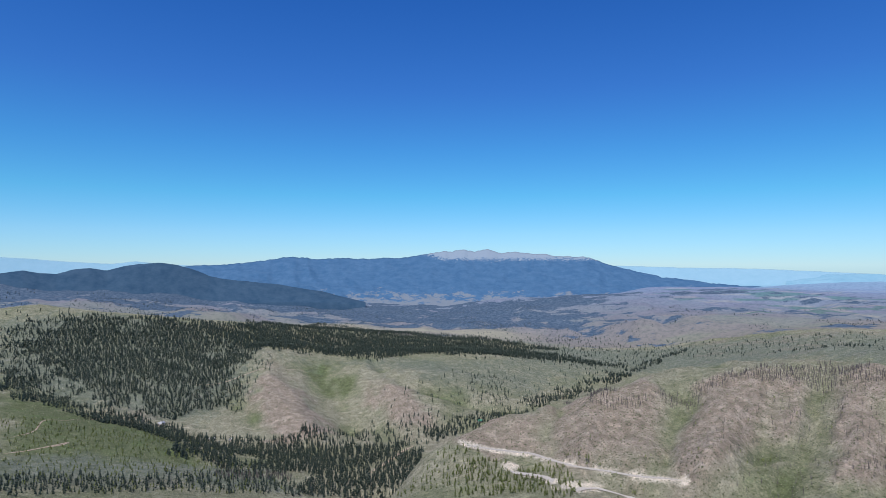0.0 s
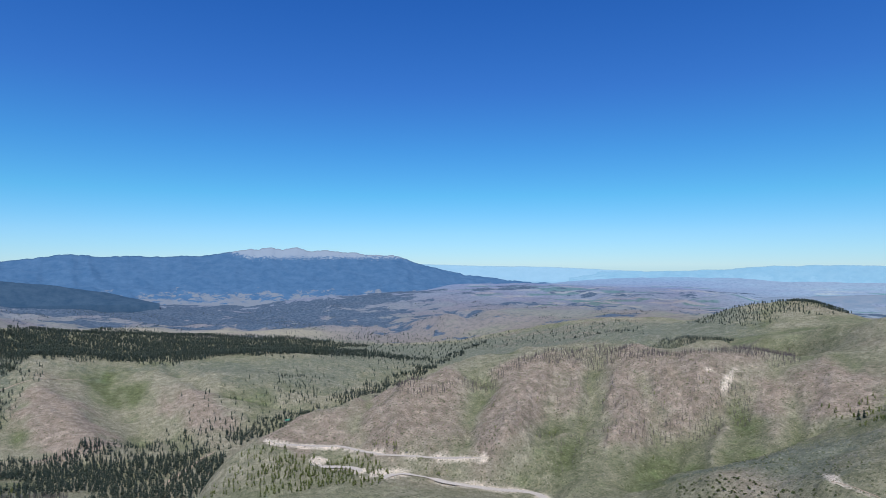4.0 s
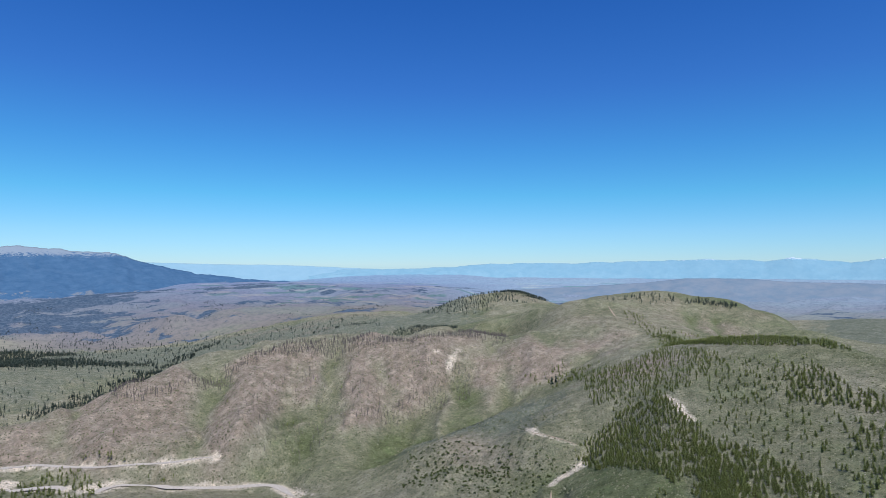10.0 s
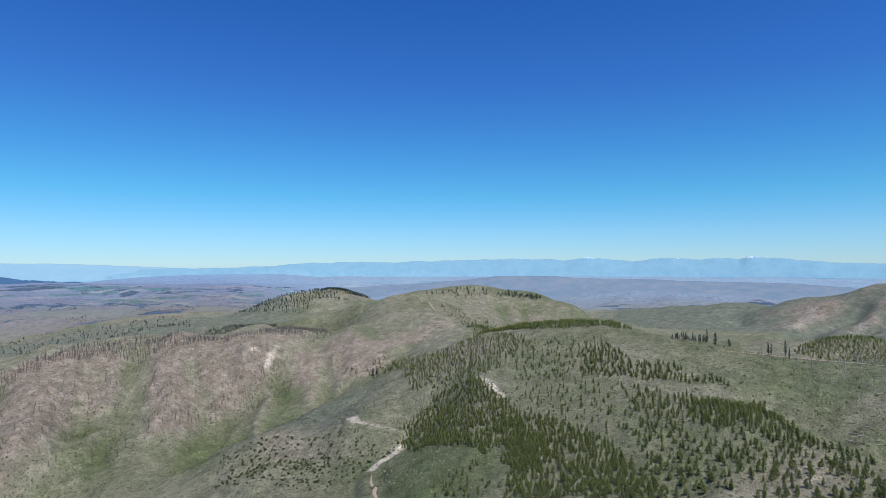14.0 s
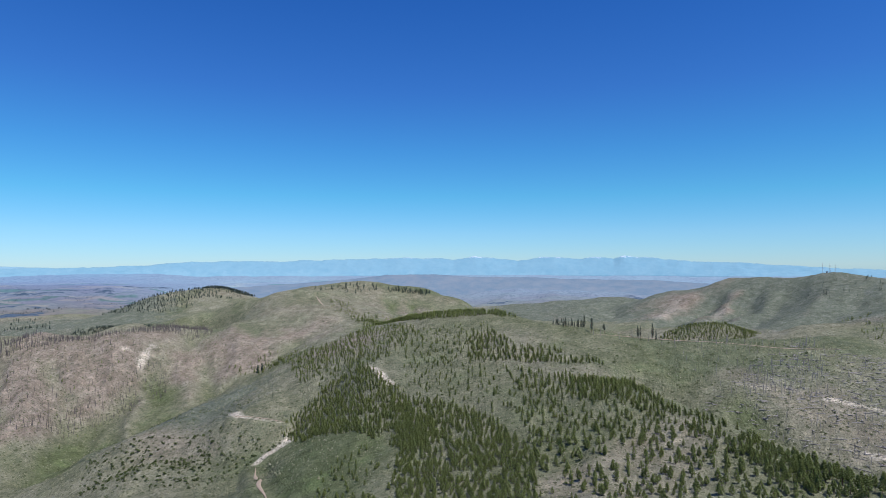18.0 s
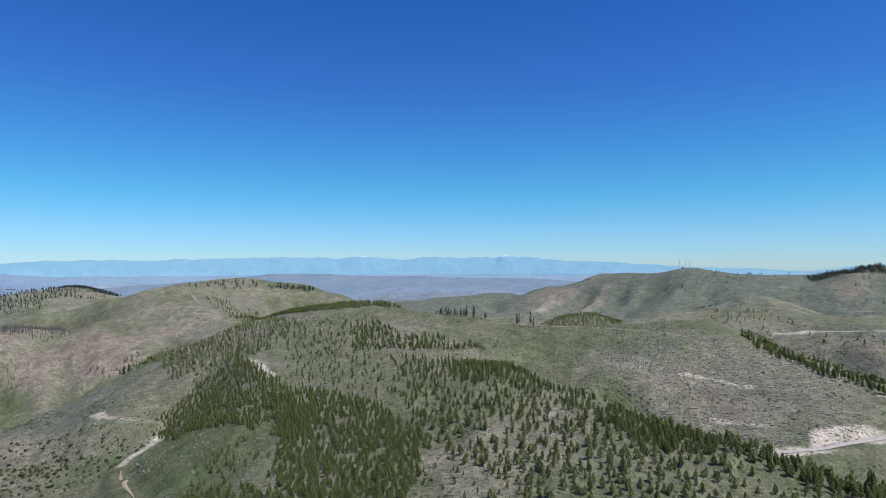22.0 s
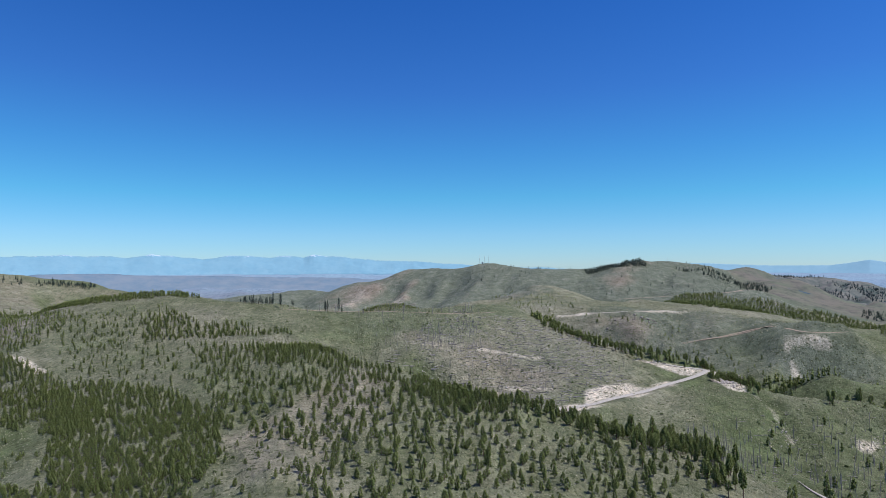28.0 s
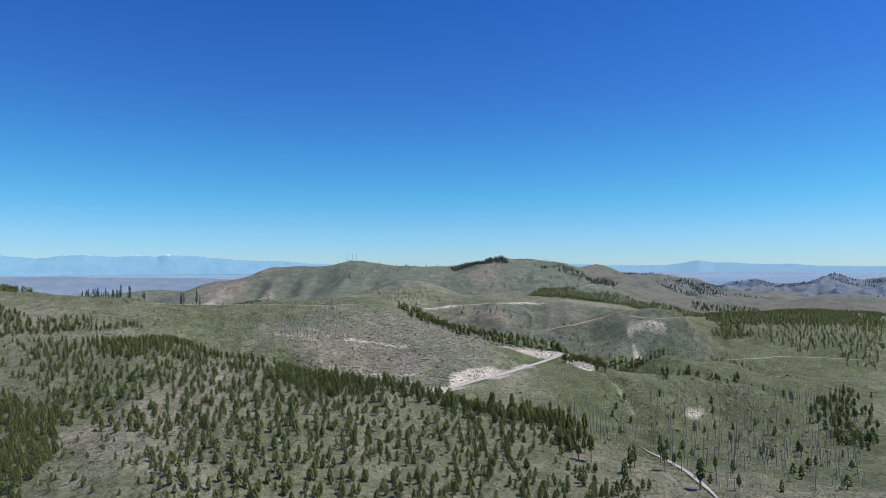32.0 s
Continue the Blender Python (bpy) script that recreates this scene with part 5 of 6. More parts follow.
    colour = colour * (1 - 0.75 * pale[..., None]) + 0.75 * pale[..., None] * np.array([0.235, 0.225, 0.175])
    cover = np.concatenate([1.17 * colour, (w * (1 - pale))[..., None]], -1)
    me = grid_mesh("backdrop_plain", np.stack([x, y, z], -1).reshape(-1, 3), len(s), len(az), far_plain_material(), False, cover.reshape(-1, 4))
    return tagged(new("backdrop_plain", me), "hazy far plain with fields and dark woods", "backdrop", kind="structure")


def inside(poly, az, r):
    """Signed depth inside an outline of (heading, distance), in radians: positive inside."""
    px = np.radians([p[0] for p in poly])
    py = np.log([p[1] for p in poly])
    x, y = np.radians(az), np.log(np.maximum(r, 1))
    odd = np.zeros(x.shape, bool)
    near = np.full(x.shape, 9.0)
    for a, b, c, d in zip(px, py, np.roll(px, -1), np.roll(py, -1)):
        with np.errstate(divide="ignore", invalid="ignore"):
            odd ^= ((b > y) != (d > y)) & (x < (c - a) * (y - b) / (d - b) + a)
        t = np.clip(((x - a) * (c - a) + (y - b) * (d - b)) / max((c - a) ** 2 + (d - b) ** 2, 1e-12), 0, 1)
        near = np.minimum(near, np.hypot(x - a - t * (c - a), y - b - t * (d - b)))
    return np.where(odd, near, -near)


def track_line(points, step=4.0):
    """A smooth line through the points of a track, every few metres."""
    p = [Vector(polar(*q)) for q in points]
    p = [p[0] * 2 - p[1]] + p + [p[-1] * 2 - p[-2]]
    out = []
    for a, b, c, d in zip(p, p[1:], p[2:], p[3:]):
        n = max(2, int((c - b).length / step))
        for k in range(n):
            t = k / n
            out.append(0.5 * (2 * b + (c - a) * t + (2 * a - 5 * b + 4 * c - d) * t * t + (3 * b - a - 3 * c + d) * t ** 3))
    return np.array([tuple(v) for v in out + [p[-2]]])


LINES = {}
for track, (wide, points) in TRACKS.items():
    xy = track_line(points)
    zz = land_height(xy[:, 0], xy[:, 1])
    half = 12 if wide > 4 else 5
    LINES[track] = (wide, xy, np.convolve(np.pad(zz, half, mode="edge"), np.ones(2 * half + 1) / (2 * half + 1), "valid") + 0.15)


def bench(x, y, z):
    """Level the ground under each track."""
    out = z.copy()
    for wide, xy, zz in LINES.values():
        lo, hi = xy.min(0) - 22, xy.max(0) + 22
        m = (x > lo[0]) & (x < hi[0]) & (y > lo[1]) & (y < hi[1])
        if not m.any():
            continue
        d = np.hypot(x[m][:, None] - xy[None, :, 0], y[m][:, None] - xy[None, :, 1])
        k = d.argmin(1)
        near = d[np.arange(len(k)), k]
        f = np.clip((wide * 0.5 + 10 - near) / 6, 0, 1)
        out[m] = z[m] * (1 - f) + (zz[k] - 0.25) * f
    return out


def cover_at(x, y, az, r, z):
    """Red: green grass, green: bare earth, blue: rubble, alpha: sage brush and, on the tower hill, painted haze."""
    c = np.zeros(x.shape + (4,))
    c[..., 0] = 0.36 + 0.22 * field_noise(x, y, 260, 11) + 0.18 * field_noise(x, y, 70, 12)
    c[..., 1] = 0.16 + 0.2 * field_noise(x, y, 180, 13) + 0.12 * field_noise(x, y, 45, 14)
    c[..., 3] = 0.1 + 0.16 * field_noise(x, y, 120, 16)
    spur, deep = land_spurs(x, y, r)
    lift, low, top = land_creases(x, y)
    for which, strong, poly in PATCHES.values():
        a, b = [p[0] for p in poly], [p[1] for p in poly]
        m = (az > min(a) - 3) & (az < max(a) + 3) & (r > min(b) * 0.93) & (r < max(b) * 1.07)
        soft = 0.006 if which == 2 else 0.03
        d = inside(poly, az[m], r[m]) + soft * 0.9 * field_noise(x[m], y[m], 30 if which < 2 else 9, 15)
        w = np.clip(0.5 + d / (2 * soft), 0, 1)
        old = c[m]
        old[:, which] = np.maximum(old[:, which] * (1 - 0.6 * w), w * strong) if which == 2 else old[:, which] * (1 - w) + w * strong
        if which == 1:
            old[:, 0] *= 1 - 0.5 * w
        if which == 0:
            old[:, 1] *= 1 - w
        c[m] = old
    for track in ("haul_road", "lower_road", "upper_road", "far_track"):  # loose stones thrown out along the roads
        wide, xy, zz = LINES[track]
        lo, hi = xy.min(0) - 22, xy.max(0) + 22
        m = (x > lo[0]) & (x < hi[0]) & (y > lo[1]) & (y < hi[1])
        near = np.hypot(x[m][:, None] - xy[None, :, 0], y[m][:, None] - xy[None, :, 1]).min(1)
        old = c[m]
        old[:, 2] = np.maximum(old[:, 2], np.clip((wide * 0.5 + 6.5 - near) / 4, 0, 1) * np.clip(0.55 + 0.7 * field_noise(x[m], y[m], 16, 17), 0, 0.95))
        c[m] = old
    bare = np.clip((deep - 1.5) / 4, 0, 1) * 0.34
    c[..., 0] += -bare * spur + 0.22 * low ** 1.5 - 0.14 * top
    c[..., 1] += bare * spur * 0.9 + 0.26 * top - 0.4 * low
    return np.clip(c, 0, 1.2)


build_ground()
build_distance()


# ---- far ranges, with haze painted into colour and glow ----
def far_material(name, low, high, haze_glow, scale=0.004):
    m, n, l, b = material(name, 1.0, 0.0)
    pos = n.new("ShaderNodeNewGeometry").outputs["Position"]
    f = noise_node(n, l, scale, 6, 0.7, pos)
    c = ramp(n, l, f, [(0.35, low), (0.65, high)])
    l.new(c, b.inputs["Base Color"])
    # a faint glow, added as haze in front of the range
    if haze_glow:
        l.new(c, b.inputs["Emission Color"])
        b.inputs["Emission Strength"].default_value = haze_glow
    return m


FAR_TREES = []


def far_range(name, label, crest, foot_el, near, far, mat, rough=0.5, seed=1, jag=0.12, craggy=0.0, woods=0.0, bend=0.85):
    """A far range as a slope from its foot up to a jagged crest: crest as (heading, degrees above level)."""
    crest = sorted(crest)
    az = np.arange(crest[0][0], crest[-1][0], 0.12)
    top = np.interp(az, [c[0] for c in crest], [c[1] for c in crest])
    ends = np.clip(np.minimum(az - az[0], az[-1] - az) / 3.0, 0, 1)
    arc = np.radians(az) * far
    jags = ends * jag * (0.6 * field_noise(arc, 0 * arc, 130, seed) + 0.4 * field_noise(arc, 0 * arc, 45, seed + 1) + 0.3 * field_noise(arc, 0 * arc, 18, seed + 2))
    s = np.concatenate([np.linspace(0, 1, 40), [1.06]])
    ss, aa = np.meshgrid(s, az, indexing="ij")
    r = near + (far - near) * ss
    x, y = r * np.sin(np.radians(aa)), r * np.cos(np.radians(aa))
    el = foot_el + (top[None, :] - foot_el) * np.minimum(ss, 1) ** bend + jags[None, :] * np.clip((ss - 0.8) / 0.2, 0, 1)
    fold = 1 - 2 * np.abs(field_noise(x + 60 * field_noise(x, y, 160, seed + 3), y, 210, seed + 4)) + 0.6 * field_noise(x, y, 70, seed + 5)
    el = el + rough * 0.25 * fold * np.clip(ss * (1 - ss) * 4, 0, 1)
    if craggy:
        rib = 1 - 2 * np.abs(field_noise(np.radians(aa) * far + 30 * field_noise(x, y, 60, seed + 6), r * 0.45, 75 * far / 2000, seed + 7))
        rib = rib + 0.5 * (1 - 2 * np.abs(field_noise(np.radians(aa) * far + 14 * field_noise(x, y, 30, seed + 6), r * 0.5, 30 * far / 2000, seed + 8))) + 0.3 * field_noise(x, y, 14, seed + 9)
        el = el + craggy * 0.25 * rib * np.clip(ss * (1.04 - ss) * 5, 0, 1)
    z = 365 + r * np.tan(np.radians(el))
    if woods:
        lot = np.random.default_rng(seed)
        thick = field_noise(x, y, 150, seed + 11) + 0.6 * field_noise(x, y, 50, seed + 12)
        pick = (thick > 0.75 - woods) & (ss > 0.02) & (ss < 0.99) & (lot.uniform(0, 1, x.shape) < 0.75)
        pick |= (lot.uniform(0, 1, x.shape) < 0.012) & (ss < 0.97)
        shake = lot.uniform(-2, 2, (2, int(pick.sum())))
        FAR_TREES.extend(zip(x[pick] + shake[0], y[pick] + shake[1], z[pick] - 0.6))
    z[-1] -= 150
    z[0] -= 60
    me = grid_mesh(name, np.stack([x, y, z], -1).reshape(-1, 3), len(s), len(az), mat)
    return tagged(new(name, me), label, "mountain range", kind="structure")


def snowy(m, line, tone=(0.5, 0.55, 0.62), steep=0.05, east=None):
    """Snow, or bare rock, high up on a range, or only on the part of it that lies east of a line."""
    n, l = m.node_tree.nodes, m.node_tree.links
    b = n["Principled BSDF"]
    old = b.inputs["Base Color"].links[0].from_socket
    pos = n.new("ShaderNodeNewGeometry").outputs["Position"]
    xyz = n.new("ShaderNodeSeparateXYZ")
    l.new(pos, xyz.inputs[0])
    high = maths(n, l, "MULTIPLY", maths(n, l, "SUBTRACT", xyz.outputs[2], line), steep)
    if east is not None:
        high = maths(n, l, "ADD", high, maths(n, l, "MINIMUM", 0.0, maths(n, l, "MULTIPLY", maths(n, l, "SUBTRACT", xyz.outputs[0], east), 0.002)))
    f = ramp(n, l, maths(n, l, "ADD", high, noise_node(n, l, 0.05, 4, 0.8, pos)), [(0.62, (0, 0, 0)), (0.7, (1, 1, 1))])
    c = blend(n, l, f, old, tone)
    l.new(c, b.inputs["Base Color"])
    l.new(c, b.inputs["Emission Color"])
    return m


def meadows_and_haze(m, top, tone=(0.17, 0.19, 0.17)):
    """Pale patches low on a range: clearings on the massif, painted haze on the blue range."""
    n, l = m.node_tree.nodes, m.node_tree.links
    b = n["Principled BSDF"]
    old = b.inputs["Base Color"].links[0].from_socket
    pos = n.new("ShaderNodeNewGeometry").outputs["Position"]
    xyz = n.new("ShaderNodeSeparateXYZ")
    l.new(pos, xyz.inputs[0])
    low = maths(n, l, "MULTIPLY", maths(n, l, "SUBTRACT", top, xyz.outputs[2]), 0.0028)
    f = ramp(n, l, maths(n, l, "ADD", low, noise_node(n, l, 0.011, 6, 0.75, pos)), [(0.56, (0, 0, 0)), (0.62, (0.85, 0.85, 0.85))])
    c = blend(n, l, f, old, tone)
    l.new(c, b.inputs["Base Color"])
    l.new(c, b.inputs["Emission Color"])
    return m


# distance haze is painted in: bluer, paler tones, most with a faint glow
HAZE_DARK_FOREST = far_material("haze_dark_forest_mountain", (0.024, 0.054, 0.096), (0.04, 0.075, 0.12), 0.25, 0.02)
HAZE_BLUE_FOREST = snowy(meadows_and_haze(far_material("haze_blue_forest_slopes", (0.036, 0.09, 0.175), (0.056, 0.118, 0.21), 0.28, 0.016), 232, (0.145, 0.17, 0.2)), 414, (0.175, 0.225, 0.285), 0.0065, 0)
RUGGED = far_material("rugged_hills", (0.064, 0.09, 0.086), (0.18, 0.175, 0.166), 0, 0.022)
HAZE_BLUE_HILLS = far_material("haze_blue_grey_hills", (0.085, 0.12, 0.16), (0.182, 0.2, 0.228), 0, 0.018)
# the paler foot of this range is haze put into its colour
PALE_HAZE_BLUE = snowy(meadows_and_haze(far_material("hazy_blue_range", (0.14, 0.275, 0.37), (0.165, 0.3, 0.39), 0.3, 0.012), 315, (0.175, 0.31, 0.4)), 402, (0.38, 0.47, 0.56), 0.012)
FAINT_HAZE_BLUE = far_material("faint_haze_blue_range", (0.17, 0.3, 0.39), (0.19, 0.32, 0.41), 0.3, 0.012)
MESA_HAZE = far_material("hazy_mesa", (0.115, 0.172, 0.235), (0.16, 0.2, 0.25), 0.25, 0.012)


far_range('far_range_back', 'pale blue range on the horizon', [(-40, 1.0), (-35.6, 0.96), (-33.5, 0.8), (-30.9, 0.59), (-28.1, 0.46), (-26.4, 0.65), (-24.3, 0.42), (-22.5, 0.33), (-19.3, 0.2)], -2.0, 4600, 4800, FAINT_HAZE_BLUE, 0.0, 3, 0.03)
far_range('far_range_west', 'faint blue range on the horizon', [(11.0, 0.3), (16.1, 0.33), (18.1, 0.28), (21.2, 0.18), (25.4, 0.12), (29.1, 0.02), (31.7, -0.13), (35.0, -0.28), (38.0, -0.7)], -1.3, 4600, 4800, FAINT_HAZE_BLUE, 0.0, 5, 0.03)
far_range('far_range_pale', 'hazy blue range with a few snow patches', [(29.0, -0.7), (32.0, -0.3), (35.1, -0.28), (39.2, -0.21), (42.1, -0.07), (44.5, 0.13), (48.0, 0.29), (53.2, 0.23), (57.9, 0.44), (61.0, 0.43), (64.1, 0.63), (66.7, 0.52), (68.7, 0.42), (70.7, 0.72), (72.7, 0.51), (74.6, 0.3), (76.1, 0.49), (77.9, 0.63), (80.2, 0.48), (82.0, 0.61), (83.2, 0.42), (84.1, 0.74), (85.3, 0.55), (87.5, 0.42), (90.0, 0.2), (93.2, 0.08), (97.0, -0.16), (100.7, -0.42), (105.7, -0.57), (111, -1.0)], -1.15, 4550, 4750, PALE_HAZE_BLUE, 0.25, 13, 0.07, 0.12)
far_range('far_range_cone', 'hazy blue peaks on the horizon', [(108, -0.9), (111.9, -0.36), (114.3, -0.17), (118.8, -0.19), (121.6, -0.33), (125.1, -0.42), (127.9, -0.39), (129.0, -0.25), (130.5, 0.03), (131.7, -0.22), (132.8, -0.18), (134.9, -0.33), (137.4, -0.35), (139.3, -0.49), (143.6, -0.56), (147, -0.6)], -2.2, 4450, 4700, FAINT_HAZE_BLUE, 0.0, 23, 0.03)
far_range('far_range_massif', 'forested mountain massif with a bare rocky summit ridge', [(-26, -0.1), (-22.5, 0.28), (-19.8, 0.43), (-17.4, 0.68), (-15.5, 0.79), (-13.6, 1.2), (-11.6, 0.95), (-9.5, 1.01), (-7.5, 0.91), (-5.4, 1.02), (-3.3, 1.08), (-1.3, 1.39), (0.1, 1.66), (0.8, 1.55), (1.9, 1.82), (2.9, 1.61), (4.2, 1.87), (5.3, 1.55), (7.1, 1.55), (8.6, 1.5), (10.2, 1.24), (11.7, 1.23), (13.2, 1.08), (14.9, 0.52), (16.1, 0.17), (18.0, -0.28), (19.4, -0.57), (22.2, -0.89), (25.2, -1.18), (28.5, -1.41), (31.0, -1.9), (34.0, -2.8)], -3.5, 3500, 4500, HAZE_BLUE_FOREST, 0.35, 33, 0.1, 0.5, bend=1.15)
far_range('far_range_dark', 'dark forested mountain', [(-40, -0.2), (-35.6, -0.1), (-34.2, 0.1), (-33.1, -0.12), (-32.0, -0.21), (-30.9, 0.14), (-29.7, 0.23), (-28.5, 0.09), (-27.3, 0.41), (-26.2, 0.6), (-24.5, 0.7), (-23.4, 0.55), (-22.1, 0.17), (-20.7, -0.42), (-19.3, -0.72), (-17.4, -0.93), (-14.5, -1.25), (-11.0, -1.9), (-7.0, -2.9)], -2.9, 3300, 3480, HAZE_DARK_FOREST, 0.3, 43, 0.04)
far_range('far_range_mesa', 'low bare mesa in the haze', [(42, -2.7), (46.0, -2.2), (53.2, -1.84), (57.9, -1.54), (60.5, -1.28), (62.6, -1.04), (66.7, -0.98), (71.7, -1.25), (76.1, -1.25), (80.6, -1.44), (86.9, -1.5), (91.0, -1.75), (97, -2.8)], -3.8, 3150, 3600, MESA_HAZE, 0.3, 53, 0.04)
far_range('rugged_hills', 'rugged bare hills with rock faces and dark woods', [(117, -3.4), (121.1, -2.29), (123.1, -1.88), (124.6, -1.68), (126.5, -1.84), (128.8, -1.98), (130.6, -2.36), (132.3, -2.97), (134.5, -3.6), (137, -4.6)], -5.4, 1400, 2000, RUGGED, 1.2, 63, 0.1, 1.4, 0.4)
far_range('blue_hills', 'blue grey hills in the haze', [(127, -3.4), (131.0, -2.84), (132.8, -2.49), (134.9, -2.19), (137.3, -2.35), (139.3, -2.06), (140.4, -1.7), (142.3, -1.91), (143.6, -1.73), (148, -2.0)], -4.1, 2050, 2600, HAZE_BLUE_HILLS, 1.3, 73, 0.1, 1.1, 0.3)


# ---- tracks ----
GRAVEL = plain_material("pale_gravel", (0.29, 0.27, 0.24), (0.48, 0.45, 0.41), 0.8)
DIRT = plain_material("dry_dirt_track", (0.26, 0.2, 0.15), (0.4, 0.33, 0.26), 0.6)


def build_track(name, label, mat, wide, xy, zz):
    d = np.gradient(xy, axis=0)
    d /= np.linalg.norm(d, axis=1)[:, None]
    side = np.stack([-d[:, 1], d[:, 0]], 1)
    cols = [(-0.5, -0.12), (-0.38, 0.06), (0.0, 0.12), (0.38, 0.06), (0.5, -0.12)]
    ragged = 1 + 0.12 * field_noise(xy[:, 0], xy[:, 1], 11, 41)
    ragged = ragged * np.clip(np.minimum(np.arange(len(xy)), np.arange(len(xy))[::-1]) / 7 + 0.08, 0, 1)
    v = np.stack([np.column_stack([xy + side * (wide * o * ragged)[:, None], zz + lift + 0.22]) for o, lift in cols], 1)
    me = grid_mesh(name, v.reshape(-1, 3), len(xy), len(cols), mat)
    return tagged(new(name, me), label, "road", kind="structure")


for track, (wide, xy, zz) in LINES.items():
    gravel = track in ("haul_road", "lower_road", "upper_road", "low_track", "far_track")
    build_track("road_" + track, "pale gravel road cut into the hillside" if gravel else "narrow dirt track across the grass", GRAVEL if gravel else DIRT, wide, xy, zz)


# ---- trees ----
def foliage_material(name, dark, light):
    m, n, l, b = material(name, 0.75, 0.2)
    geo = n.new("ShaderNodeNewGeometry")
    tree = noise_node(n, l, 0.22, 2, 0.5, geo.outputs["Position"])
    f = maths(n, l, "ADD", maths(n, l, "MULTIPLY", tree, 0.7), maths(n, l, "MULTIPLY", geo.outputs["Random Per Island"], 0.3))
    c = ramp(n, l, f, [(0.25, dark), (0.75, light)])
    l.new(c, b.inputs["Base Color"])
    through_leaf = n.new("ShaderNodeBsdfTranslucent")  # needles let sunlight through
    l.new(c, through_leaf.inputs["Color"])
    both = n.new("ShaderNodeMixShader")
    both.inputs[0].default_value = 0.48
    l.new(b.outputs[0], both.inputs[1])
    l.new(through_leaf.outputs[0], both.inputs[2])
    l.new(both.outputs[0], n["Material Output"].inputs["Surface"])
    return m


PINE_GREEN = foliage_material("pine_needles", (0.13, 0.168, 0.054), (0.245, 0.29, 0.1))
# fir green with a little blue haze of the far slopes in it
FIR_GREEN = foliage_material("fir_needles", (0.05, 0.078, 0.066), (0.105, 0.135, 0.106))
SHRUB_GREEN = foliage_material("shrub_leaves", (0.068, 0.098, 0.036), (0.135, 0.172, 0.068))
# fir needles with distance haze mixed into the colour, for the farthest trees
HAZE_TINTED_GREEN = foliage_material("haze_tinted_fir_needles", (0.036, 0.064, 0.074), (0.068, 0.102, 0.112))
TUFT_GREEN = foliage_material("brush_leaves", (0.085, 0.105, 0.05), (0.3, 0.3, 0.21))
BARK = plain_material("pine_bark", (0.09, 0.06, 0.045), (0.2, 0.13, 0.095), 2.5)
CHARRED = plain_material("charred_wood", (0.06, 0.052, 0.052), (0.19, 0.17, 0.165), 0.6)
DEAD_WOOD = plain_material("weathered_dead_wood", (0.15, 0.14, 0.137), (0.38, 0.36, 0.345), 1.5)


def tube(points, radii, sides):
    """Vertices and quads of a tapering tube along points."""
    v, f = [], []
    for p, r in zip(points, radii):
        v += [(p[0] + r * math.cos(2 * math.pi * k / sides), p[1] + r * math.sin(2 * math.pi * k / sides), p[2]) for k in range(sides)]
    for j in range(len(points) - 1):
        for k in range(sides):
            a, b = j * sides + k, j * sides + (k + 1) % sides
            f += [(a, b, b + sides), (a, b + sides, a + sides)]
    return np.array(v), np.array(f)


def crown(rng, clumps, base, wide, point, plump, full=True):
    """A crown of a tree 1 m high: clumps of needles in an egg-shaped, uneven outline, with gaps between them."""
    v, f = [], []
    for k in range(clumps):
        h = base + (0.93 - base) * ((k + 0.5) / clumps) ** 0.92
        t = (h - base) / (1 - base)
        prof = wide * min(1.0, (t + 0.1) / 0.3) ** 0.6 * (1 - t) ** point
        a = k * 2.39996 + rng.uniform(-0.5, 0.5)
        fat = plump * (0.5 + 0.5 * (1 - t)) * rng.uniform(0.75, 1.25)
        reach = max(0.0, prof - fat * 0.6) * rng.uniform(0.8, 1.2)
        x, y, tall = reach * math.cos(a), reach * math.sin(a), fat * rng.uniform(0.9, 1.3)
        q, spin = len(v), rng.uniform(0, 6.28)
        sides = 4 if full else 3
        v += [(x + fat * rng.uniform(0.8, 1.2) * math.cos(spin + 6.2832 * j / sides), y + fat * rng.uniform(0.8, 1.2) * math.sin(spin + 6.2832 * j / sides), h + (rng.uniform(-0.25, 0.15) if full else rng.uniform(-0.75, -0.35)) * tall) for j in range(sides)]
        v.append((x * 0.9, y * 0.9, h + tall))
        f += [(q + j, q + (j + 1) % sides, q + sides) for j in range(sides)]
        if not full:
            f.append((q + 2, q + 1, q))
        else:
            v.append((x, y, h - tall * 0.8))
            f += [(q + (j + 1) % sides, q + j, q + sides + 1) for j in range(sides)]
    q = len(v)
    v += [(0.045, 0, 0.84), (-0.025, 0.04, 0.84), (-0.025, -0.04, 0.84), (0, 0, 1.0)]
    f += [(q, q + 1, q + 3), (q + 1, q + 2, q + 3), (q + 2, q, q + 3)]
    return np.array(v), np.array(f)


def mesh_of(name, verts, tris, mat, smooth=False):
    me = bpy.data.meshes.new(name)
    me.vertices.add(len(verts))
    me.vertices.foreach_set("co", np.asarray(verts, np.float32).ravel())
    me.loops.add(tris.size)
    me.loops.foreach_set("vertex_index", np.asarray(tris, np.int32).ravel())
    me.polygons.add(len(tris))
    me.polygons.foreach_set("loop_start", np.arange(0, tris.size, 3, dtype=np.int32))
    if smooth:
        me.polygons.foreach_set("use_smooth", np.ones(len(tris), bool))
    me.materials.append(mat)
    me.update(calc_edges=True)
    return me


class Heap:
    """Gathers many placed copies of small shapes into one mesh."""

    def __init__(self):
        self.v, self.f, self.n = [], [], 0

    def add(self, shape, x, y, z, sx, sz, turn, lean=0.0, lean_way=0.0):
        v, f = shape
